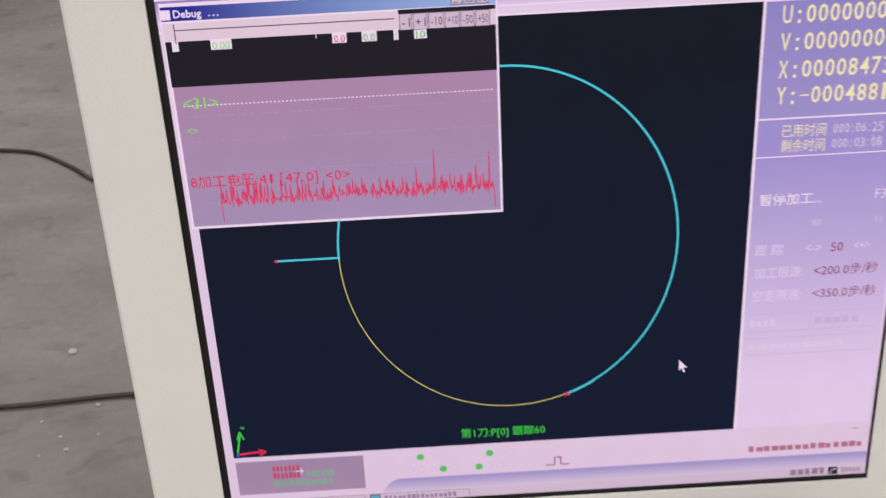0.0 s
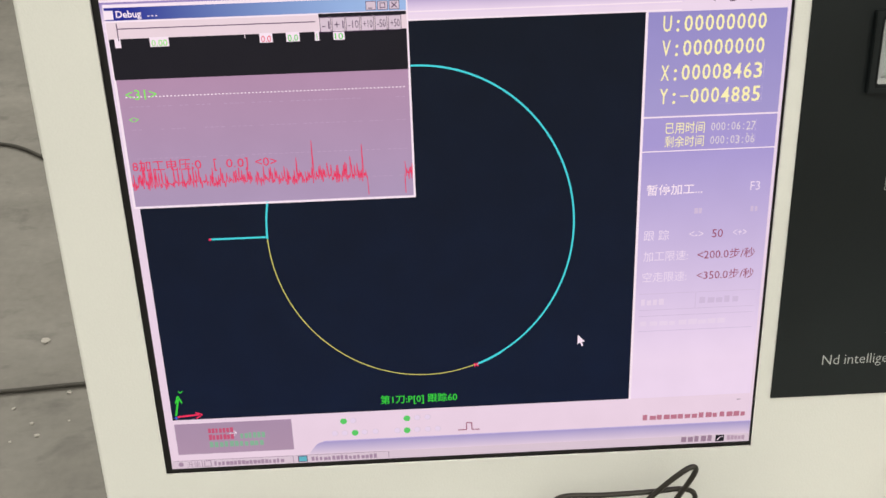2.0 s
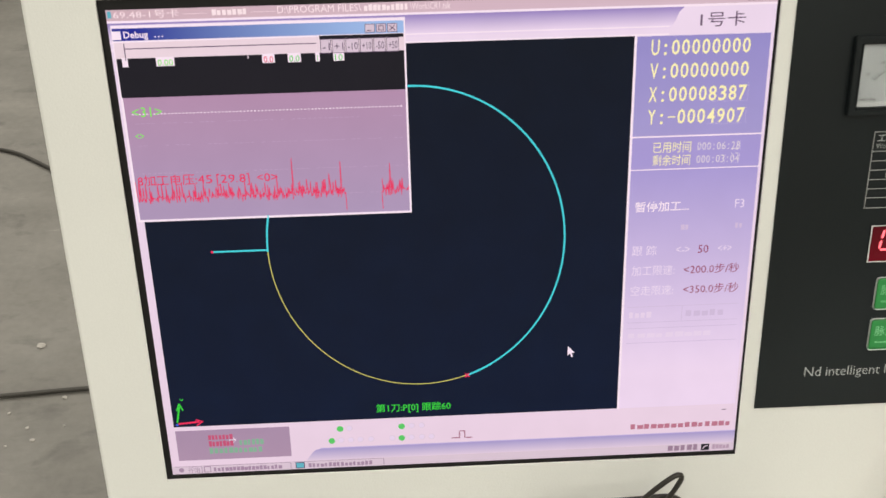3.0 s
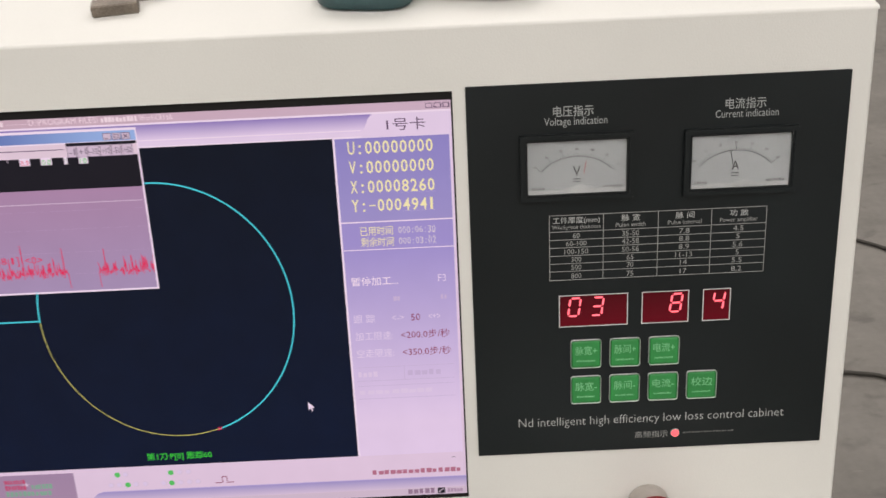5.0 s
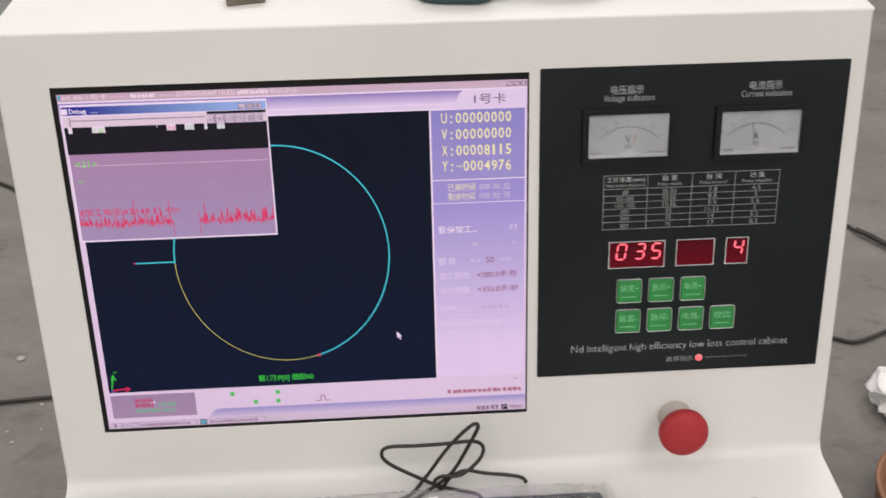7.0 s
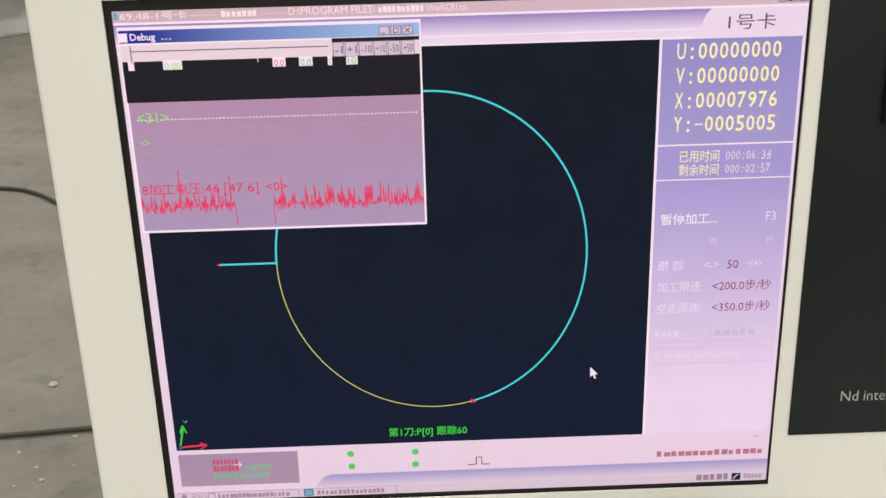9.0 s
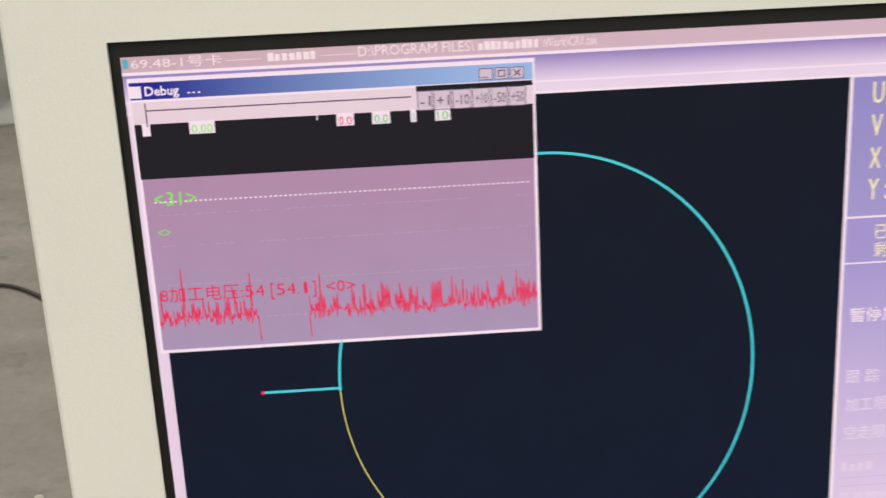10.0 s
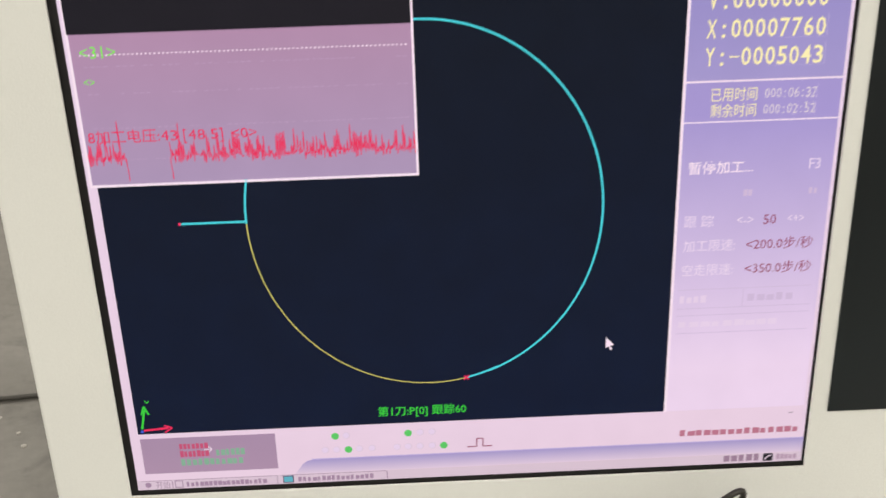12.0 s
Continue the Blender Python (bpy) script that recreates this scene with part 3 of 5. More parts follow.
# small window with the voltage trace
debug = part("debug_window", plate(*WIN, YC, [CHART]), scr_white, monitor, "small pale window with a purple voltage chart")
part("window_title", plate(-0.1291, 0.3159, 0.0203, 0.3222, YD), scr_blue_title, debug, "blue shaded title strip")
part("window_icon", quad(b2 := bmesh.new(), -0.1293, 0.3165, -0.1248, 0.3209, YE) and b2, scr_white, debug)
part("window_caption", lettering("...", -0.1080, 0.3174, -0.1032, 0.0006, YE), scr_white, debug)
part("window_caption", lettering("Debug", -0.1235, 0.3173, -0.1110, 0.0034, YE, 0.02), scr_white, debug)
for k in range(3):
    u = 0.0002 + k * 0.0058
    b = part("window_button", plate(u, 0.3165, u + 0.0052, 0.3209, YE), scr_task, debug)
    bm = frame_line(u, 0.3165, u + 0.0052, 0.3209, 0.0003, YE - 0.0001)
    if k == 0:
        quad(bm, u + 0.001, 0.3173, u + 0.0032, 0.3177, YE - 0.0001)
    elif k == 1:
        frame_line(u + 0.0012, 0.3174, u + 0.0040, 0.3200, 0.0004, YE - 0.0001, bm)
    else:
        ribbon(bm, [(u + 0.0012, 0.3174), (u + 0.0040, 0.3200)], 0.0005, YE - 0.0001), ribbon(bm, [(u + 0.0012, 0.3200), (u + 0.0040, 0.3174)], 0.0005, YE - 0.0002)
    part("mark", bm, scr_ink, b)
part("slider_field", plate(-0.1291, 0.3068, 0.0203, 0.3150, YD), glow("lcd_slider", lin(226, 204, 218)), debug)
bm = ribbon(bmesh.new(), [(-0.1238, 0.3118), (-0.0254, 0.3118)], 0.0005, YE)
ribbon(bm, [(-0.1240, 0.3145), (-0.1240, 0.3058)], 0.0005, YE)
part("slider_track", bm, scr_ink, debug)
part("dark_band", plate(-0.1289, 0.2862, 0.0201, 0.3068, YD), scr_band_black, debug)
part("button_strip", plate(-0.0236, 0.3138, 0.0201, 0.3156, YE), scr_band_black, debug)
ul = -0.0233
for txt, w in (("-1", 0.0061), ("+1", 0.0070), ("-10", 0.0075), ("+10", 0.0070), ("-50", 0.0067), ("+50", 0.0070)):
    b = part("step_button", plate(ul, 0.3064, ul + w - 0.0004, 0.3138, YE), scr_task, debug)
    bm = frame_line(ul, 0.3064, ul + w - 0.0004, 0.3138, 0.0003, YE - 0.0001)
    lettering(txt, ul + 0.0012, 0.3080, ul + w - 0.0012, 0.0038, YE - 0.0001, 0.0, bm)
    part("mark", bm, scr_ink, b)
    ul += w
for u0, u1, txt, ink in ((-0.1261, -0.1231, "", scr_lime), (-0.1087, -0.0992, "0.00", scr_lime), (-0.0539, -0.0474, "0.0", scr_red), (-0.0406, -0.0338, "0.0", scr_green), (-0.0262, -0.0240, "0", scr_green), (-0.0169, -0.0112, "10", scr_green)):
    b = part("value_field", plate(u0, 0.3024, u1, 0.3072, YE), scr_white, debug)
    if txt:
        part("mark", lettering(txt, u0 + 0.0008, 0.3027, u1 - 0.0008, 0.0032, YE - 0.0001), ink, b)
part("tick", ribbon(bmesh.new(), [(-0.0611, 0.3075), (-0.0611, 0.3050)], 0.0004, YE), scr_white, debug)
chart = part("chart", plate(CHART[0] - 0.001, CHART[1] - 0.001, CHART[2] + 0.001, CHART[3] + 0.001, YBACK), scr_chart, debug, "purple chart ground")
bm = bmesh.new()
n = 76
for i in range(n):
    u = -0.1253 + 0.1442 * i / n
    quad(bm, u, 0.2766, u + 0.0009, 0.2772, YW - 0.0002)
part("limit_line", bm, scr_white, chart, "dotted white limit line")
bm = bmesh.new()
for v in (0.2716, 0.2594, 0.2438, 0.2290):
    for i in range(50):
        u = -0.1243 + 0.143 * i / 50
        if random.random() < 0.75:
            quad(bm, u, v, u + 0.0018, v + 0.00025, YW + 0.0003)
part("grid_line", bm, glow("lcd_grid", lin(184, 156, 190)), chart)
part("limit_value", lettering("<31>", -0.1251, 0.2755, -0.1094, 0.0052, YW - 0.0003), scr_lime, chart)
part("cursor_value", lettering("<>", -0.1251, 0.2632, -0.1205, 0.0032, YW - 0.0003), scr_lime, chart)
ROW_V, YV = 0.2376, YW - 0.0003
bm = lettering("8加工电压:", -0.1273, ROW_V, -0.0953, 0.0056, YV)
for ch, u0, u1, hh in (("[", -0.0846, -0.0832, 0.0050), (".", -0.0741, -0.0735, 0.0006), ("]", -0.0682, -0.0668, 0.0050), ("<0>", -0.0628, -0.0516, 0.0046)):
    lettering(ch, u0, ROW_V, u1, hh, YV, 0.0, bm)
part("voltage_caption", bm, scr_red, chart)
# its five changing figures stand on small wheels with ten figures and two blanks
VR = 0.0210
bm = bmesh.new()
for d in range(10):
    g = lettering(str(d), -0.0017, -0.0023, 0.0017, 0.0046, -VR)
    g.transform(pose(0, 0, 0, -30 * d))
    tmp = bpy.data.meshes.new("figure")
    g.to_mesh(tmp)
    g.free()
    bm.from_mesh(tmp)
    bpy.data.meshes.remove(tmp)
first = part("voltage_wheel", bm, scr_red, monitor, "small red counting figures")
VOLT = []
for u in (-0.0929, -0.0887, -0.0806, -0.0765, -0.0706):
    w = first if not VOLT else new("voltage_wheel", first.data)
    w.parent = monitor
    w.location = (u, YV + VR, ROW_V + 0.0023)
    VOLT.append(w)


def zigzag(bm, pts, w):
    """A jagged line as one joined strip, of even breadth sideways."""
    prev = None
    for a, b in pts:
        cur = bm.verts.new((a - w / 2, 0, b)), bm.verts.new((a + w / 2, 0, b))
        if prev:
            bm.faces.new((prev[0], prev[1], cur[1], cur[0]))
        prev = cur
    return bm


# the trace scrolls past the window in short rigid lengths
rng = random.Random(11)
TRACE_SPEED = 0.01075
TRACE = []
U_LEFT, STEP, LEN = -0.1273, 0.00074, 0.0124
SPIKES = ((-0.0201, 0.0135), (-0.0118, 0.0225), (0.0079, 0.0130), (0.0147, 0.0195))
gaps = ((-0.1373, -0.1142), (0.0172, 0.0372))
foot = 0.2277
u = U_LEFT
for c in range(23):
    pts = []
    end = u + LEN
    x = u
    while x < end - 1e-6:
        inside = any(a <= x < b for a, b in gaps)
        if not inside:
            # calmer before the break, with one crowded spot and four spikes; livelier after it
            if x < 0.0172:
                busy = 0.62 + 0.10 * math.sin(x * 160 + 1.3) + 0.45 * math.exp(-((x + 0.103) / 0.007) ** 2) + (0.14 if x < -0.05 else 0.0)
            else:
                busy = 0.86 + 0.14 * math.sin(x * 160 + 1.3) * math.sin(x * 61)
            v = foot + 0.0016 + 0.0128 * busy * rng.random() ** 1.35
            if x > 0.0372 and rng.random() < 0.05:
                v += 0.006 + 0.008 * rng.random()
            for at, rise in SPIKES:
                if at <= x < at + STEP:
                    v = foot + rise
            pts.append((x - u, v))
            pts.append((x - u + STEP * 0.5, foot - 0.0014 + 0.0042 * rng.random()))
        x += STEP
    bm = bmesh.new()
    if pts:
        pts[-1] = (LEN + STEP * 0.2, foot + 0.001) if abs(pts[-1][0] - LEN) < STEP * 1.5 else pts[-1]
        zigzag(bm, pts, 0.00036)
    for a, b in gaps:
        for g in (a, b):
            if u <= g < end:
                ribbon(bm, [(g - u, foot + 0.002), (g - u + 0.0003, foot - 0.0085)], 0.0004, 0.0)
    if len(bm.verts):
        seg = part("trace_length", bm, scr_red, monitor, "length of jagged red voltage trace" if c == 3 else "")
        seg.location = (u, YW, 0)
        TRACE.append((seg, u))
    else:
        bm.free()
    u = end

# coordinates column
part("coordinate_ground", plate(0.1426, 0.2558, 0.2142, 0.3100, YA, READ_HOLES), scr_uv, monitor, "violet ground behind the coordinates")
part("wheel_ground", plate(READ_HOLES[0][0] - 0.001, READ_HOLES[1][1] - 0.002, READ_HOLES[0][2] + 0.001, READ_HOLES[0][3] + 0.002, Y0 + 0.0009), scr_uv, monitor)
column = part("settings_column", plate(0.1425, 0.0854, 0.2142, 0.2553, YA, TIME_HOLES), scr_column, monitor, "lilac settings column")
bm = bmesh.new()
for v in (0.2550, 0.2364):
    quad(bm, 0.1421, v, 0.2143, v + 0.0006, YC)
quad(bm, 0.1415, 0.0851, 0.1429, 0.3103, YB)
part("dividing_line", bm, scr_white, monitor)


def readout(letters, v, cells):
    for i, ch in enumerate(letters[:cells]):
        w = NUM_W * (0.30 if ch == ":" else 0.80)
        u0 = NUM_U + NUM_W * i + (NUM_W - w) / 2
        if ch == "-":
            bm = plate(u0, v + 0.0034, u0 + w, v + 0.0041, YC)
        else:
            bm = lettering(ch, u0, v, u0 + w, 0.0080 if ch != ":" else 0.0058, YC, 0.012)
        part("figure", bm, scr_num, monitor)


readout("U:00000000", 0.3001, 10), readout("V:00000000", 0.2876, 10)
readout("X:00008463", ROW_X, 6), readout("Y:-0004885", ROW_Y, 6)

# counting wheels for the digits that change, ten figures round each
WR = 0.0200
bm = bmesh.new()
for d in range(10):
    g = lettering(str(d), -NUM_W * 0.40, -0.0040, NUM_W * 0.40, 0.0080, -WR, 0.012)
    g.transform(pose(0, 0, 0, -36 * d))
    tmp = bpy.data.meshes.new("figure")
    g.to_mesh(tmp)
    g.free()
    bm.from_mesh(tmp)
    bpy.data.meshes.remove(tmp)
first = part("digit_wheel", bm, scr_num, monitor, "pale yellow counting figures")
WHEELS = []
for row in (ROW_X, ROW_Y):
    for k in range(4):
        w = first if not WHEELS else new("digit_wheel", first.data)
        w.parent = monitor
        w.location = ((WHEEL[k][0] + WHEEL[k][1]) / 2, Y0 + WR - 0.0005, row + 0.0038)
        WHEELS.append(w)

bm = lettering("已用时间", 0.1546, 0.2467, 0.1756, 0.0057, YC)
lettering("剩余时间", 0.1546, 0.2393, 0.1756, 0.0057, YC, 0.0, bm)
part("time_caption", bm, scr_num, column)
scr_time = glow("lcd_time", lin(216, 204, 214))
for row, text in ((ROW_E, "000:06:  "), (ROW_R, "000:0 :  ")):
    for i, ch in enumerate(text):
        if ch != " ":
            w = TIME_W * (0.28 if ch == ":" else 0.80)
            u0 = TIME_U + TIME_W * i + (TIME_W - w) / 2
            part("time_value", lettering(ch, u0, row, u0 + w, 0.0044 if ch != ":" else 0.0032, YC), scr_time, column)
part("time_ground", plate(TIME_HOLES[1][0] - 0.001, ROW_R - 0.002, TIME_HOLES[0][2] + 0.001, ROW_E + 0.0065, Y0 + 0.0008), scr_column, monitor)
TR = 0.0110
bm = bmesh.new()
for d in range(10):
    g = lettering(str(d), -TIME_W * 0.40, -0.0022, TIME_W * 0.40, 0.0044, -TR)
    g.transform(pose(0, 0, 0, -36 * d))
    tmp = bpy.data.meshes.new("figure")
    g.to_mesh(tmp)
    g.free()
    bm.from_mesh(tmp)
    bpy.data.meshes.remove(tmp)
first = part("clock_wheel", bm, scr_time, monitor, "small pale counting figures")
CLOCK = []
for row, cell, digit in ((ROW_E, 7, "tens"), (ROW_E, 8, "ones"), (ROW_R, 5, "minutes"), (ROW_R, 7, "tens"), (ROW_R, 8, "ones")):
    w = first if not CLOCK else new("clock_wheel", first.data)
    w.parent = monitor
    w.location = (TIME_U + TIME_W * (cell + 0.5), Y0 + TR - 0.0004, row + 0.0021)
    CLOCK.append((w, row, digit))
bm = lettering("暂停加工...", 0.1463, 0.2125, 0.1768, 0.0056, YC, 0.01)
part("setting_caption", bm, scr_white, column)
for text, u0, v0, u1, hh in (("F3", 0.2030, 0.2128, 0.2083, 0.0050), ("<->", 0.1712, 0.1862, 0.1790, 0.0040), ("<+>", 0.1955, 0.1862, 0.2032, 0.0040), ("跟 踪", 0.1458, 0.1860, 0.1600, 0.0056), ("加工限速:", 0.1462, 0.1736, 0.1712, 0.0056), ("空走限速:", 0.1462, 0.1610, 0.1712, 0.0056)):
    part("setting_caption", lettering(text, u0, v0, u1, hh, YC), scr_pale, column)
bar_row("setting_caption", 0.1461, 0.1461, 0.1597, 0.0040, 4, YC, scr_faint2, column)
bar_row("setting_caption", 0.1461, 0.1330, 0.1963, 0.0034, 9, YC, scr_faint2, column)
for text, u0, v0, u1, hh in (("50", 0.1839, 0.1860, 0.1899, 0.0048), ("<200.0步/秒", 0.1766, 0.1735, 0.2087, 0.0056), ("<350.0步/秒", 0.1770, 0.1610, 0.2092, 0.0056)):
    part("setting_value", lettering(text, u0, v0, u1, hh, YC), scr_red_dark, column)
lcd_dim = glow("lcd_dim", lin(200, 180, 214))
bar_row("dim_entry", 0.1731, 0.2005, 0.1780, 0.0035, 2, YC, lcd_dim, column)
bar_row("dim_entry", 0.2042, 0.2005, 0.2089, 0.0035, 2, YC, lcd_dim, column)
bar_row("dim_entry", 0.1795, 0.1461, 0.2032, 0.0040, 5, YC, lcd_dim, column)
for v in (0.1530, 0.1429, 0.1295, 0.1391):
    part("entry_line", plate(0.1450, v, 0.2107, v + 0.00035, YC), lcd_dim, column)
part("entry_line", plate(0.1770, 0.1433, 0.1774, 0.1530, YC), lcd_dim, column)

# foot of the program window
foot_bar = part("status_box", plate(-0.1262, 0.0617, -0.0578, 0.0826, YA), scr_box, monitor, "grey-mauve status box")
for v in (0.0758, 0.0711):
    bar_row("red_value", -0.1069, v, -0.0920, 0.0038, 7, YB, scr_box_red, foot_bar)
bar_row("green_value", -0.0885, 0.0712, -0.0735, 0.0044, 6, YB, scr_box_green, foot_bar)
bar_row("green_value", -0.1070, 0.0660, -0.0745, 0.0040, 11, YB, scr_box_green, foot_bar)
part("arrow", ribbon(ribbon(bmesh.new(), [(-0.0947, 0.0751), (-0.0907, 0.0751)], 0.0004, YB), [(-0.0922, 0.0768), (-0.0905, 0.0751), (-0.0922, 0.0734)], 0.0004, YB), scr_white, foot_bar)
ROW_S, ROW_T = 0.0797, 0.0715   # the two rows of signal rings
CELLS = (-0.0327, -0.0269, -0.0209, -0.0152, -0.0087, 0.0042, 0.0099, 0.0160, 0.0223, 0.0282)
for u in (-0.0272, 0.0101):
    part("signal_dot", disc(bmesh.new(), u, ROW_S, 0.0020, YD, 16), scr_dot, desktop)
SIGNALS = []
for k in range(2):
    lit = part("signal_dot", disc(bmesh.new(), 0, 0, 0.0020, YD, 16), scr_dot, monitor)
    lit.location = (CELLS[4 + 2 * k], 0, ROW_T)
    SIGNALS.append(lit)
for u, v in [(-0.0215, ROW_S), (0.0163, ROW_S), (0.0224, ROW_S)] + [(u, ROW_T) for u in CELLS]:
    part("signal_ring", disc(bmesh.new(), u, v, 0.0020, YB, 14), scr_ring, desktop)
    part("signal_ring", disc(bmesh.new(), u - 0.0002, v + 0.0001, 0.0016, YC, 14), scr_faint2, desktop)
part("pulse_mark", ribbon(bmesh.new(), [(0.0403, 0.0697), (0.0452, 0.0697), (0.0452, 0.0744), (0.0484, 0.0744), (0.0484, 0.0697), (0.0530, 0.0697)], 0.0006, YB), scr_red_dark, desktop)
bm = bmesh.new()
bm.faces.new([bm.verts.new((u, YA, v)) for u, v in ((-0.0492, 0.0578), (LCD[2], 0.0578), (LCD[2], 0.0660), (-0.0395, 0.0660), (-0.0425, 0.0654), (-0.0450, 0.0635))])
part("foot_band", bm, scr_wedge, desktop, "violet wedge-ended band")
part("foot_edge", plate(-0.0400, 0.0660, LCD[2], 0.0666, YB), glow("lcd_edge", lin(180, 164, 214)), desktop)
bar_row("web_mark", 0.1505, 0.0702, 0.2136, 0.0036, 15, YB, scr_web, desktop)
part("grip_dots", bars(0.2064, 0.0814, 0.2094, 0.0006, 2, YB), scr_ink, desktop)
task = part("task_bar", plate(LCD[0], LCD[1], LCD[2], 0.0578, YB), scr_task, monitor, "pink-grey task bar")
bm = lettering("开始", -0.1215, 0.0531, -0.1142, 0.0040, YC)
disc(bm, -0.1255, 0.0552, 0.0016, YC, 10)
bars(-0.1058, 0.0534, -0.0640, 0.0030, 18, YC, bm), bars(-0.0480, 0.0534, -0.0083, 0.0030, 16, YC, bm)
frame_line(-0.1118, 0.0529, -0.1075, 0.0572, 0.0005, YC, bm)
for u0, u1 in ((-0.1290, -0.1132), (-0.1122, -0.0590), (-0.0570, -0.0020)):
    quad(bm, u1, 0.0526, u1 + 0.0004, 0.0574, YC), quad(bm, u0, 0.0574, u1, 0.0577, YC)
part("task_entry", bm, glow("lcd_task_ink", lin(158, 130, 158)), task)
icon = part("task_icon", plate(-0.0559, 0.0530, -0.0503, 0.0573, YC), scr_teal, task)
part("mark", frame_line(-0.0559, 0.0530, -0.0503, 0.0573, 0.0005, YD), scr_ink, icon)
bar_row("tray_icon", 0.1746, 0.0536, 0.1945, 0.0042, 5, YC, glow("lcd_tray", lin(150, 122, 146)), task)
icon = part("tray_icon", plate(0.1954, 0.0530, 0.2006, 0.0576, YC), scr_band_black, task)
part("mark", ribbon(bmesh.new(), [(0.1963, 0.0540), (0.1980, 0.0562), (0.1997, 0.0566)], 0.0007, YD), scr_task, icon)
part("tray_clock", bars(0.2024, 0.0538, 0.2134, 0.0034, 5, YC), glow("lcd_clock", lin(176, 148, 172)), task)

# ---- the instrument panel ----
PANEL = SLOPE @ pose(0, 0, -0.0040)
panel = thing("instrument_panel", "matt black instrument panel with white lettering, meters and green buttons", "control panel", PANEL)
part("plate", boxed(0.2251, 0.4611, -0.0012, 0.0, 0.0874, 0.3434, bevel=0.0004, seg=1), black_panel, panel)
YP = -0.0014
for text, u0, v0, u1, hh, bold in (("电压指示", 0.2785, 0.3230, 0.3035, 0.0062, 0.003), ("电流指示", 0.3845, 0.3230, 0.4095, 0.0062, 0.003), ("Voltage indication", 0.2730, 0.3172, 0.3120, 0.0048, 0.0), ("Current indication", 0.3785, 0.3172, 0.4175, 0.0048, 0.0)):
    part("heading", lettering(text, u0, v0, u1, hh, YP, bold), print_head, panel)


def extent(text):
    """Breadth and top of a line in the built-in font, unscaled."""
    cu = bpy.data.curves.new("line", "FONT")
    cu.body, cu.size = text, 1.0
    ob = bpy.data.objects.new("line", cu)
    scene.collection.objects.link(ob)
    me = bpy.data.meshes.new_from_object(ob.evaluated_get(bpy.context.evaluated_depsgraph_get()))
    xs, ys = [v.co.x for v in me.vertices], [v.co.y for v in me.vertices]
    bpy.data.objects.remove(ob)
    bpy.data.curves.remove(cu)
    bpy.data.meshes.remove(me)
    return max(xs) - min(xs), max(ys)


NAME = "Nd intelligent high efficiency low loss control cabinet"
NAME_U0, NAME_U1 = 0.2532, 0.4345
per = (NAME_U1 - NAME_U0) / extent(NAME)[0]
for k, word in enumerate(NAME.split()):
    right = NAME_U0 + per * extent(" ".join(NAME.split()[:k + 1]))[0]
    broad, top = extent(word)
    left, tall = right - per * broad, 0.0064 * top / extent(NAME)[1]
    part("name_word", lettering(word, left, 0.1085, right, tall, YP, -0.012), print_soft, panel)
part("lamp_caption", lettering("高频指示", 0.3330, 0.0965, 0.3555, 0.0048, YP), print_grey, panel)
part("lamp_caption", bars(0.3660, 0.0984, 0.4010, 0.0012, 17, YP), print_dim, panel)
# table of settings
TU = (0.2755, 0.3100, 0.3450, 0.3790, 0.4140)
TV = (0.2590, 0.2480, 0.2425, 0.2372, 0.2317, 0.2263, 0.2210, 0.2150)
for v in TV:
    part("table_rule", plate(TU[0], v - 0.00022, TU[-1], v + 0.00022, YP), print_grey, panel)
for u in TU:
    part("table_rule", plate(u - 0.00022, TV[-1], u + 0.00022, TV[0], YP - 0.0001), print_grey, panel)
heads = (("工件厚度(mm)", "Workpiece thickness", 0.0310), ("脉 宽", "Pulse width", 0.0190), ("脉 间", "Pulse interval", 0.0215), ("功 放", "Power amplifier", 0.0240))
cells = (("60", "60-100", "100-150", "300", "500", "800"), ("35-50", "42-58", "50-56", "65", "70", "75"), ("7.8", "8.8", "8.9", "11-13", "14", "17"), ("4.5", "5", "5.6", "5", "5.5", "8.2"))
for (txt, english, broad), u0, u1, col in zip(heads, TU, TU[1:], cells):
    mid = (u0 + u1) / 2
    w = 0.0300 if len(txt) > 5 else 0.0120
    part("table_head", lettering(txt, mid - w / 2, 0.2538, mid + w / 2, 0.0040, YP), print_soft, panel)
    part("table_head", lettering(english, mid - broad / 2, 0.2497, mid + broad / 2, 0.0027, YP), print_grey, panel)
    for i, c in enumerate(col):
        w = 0.0022 * len(c)
        part("table_entry", lettering(c, mid - w / 2, TV[i + 2] + 0.0010, mid + w / 2, 0.0034, YP), print_grey, panel)


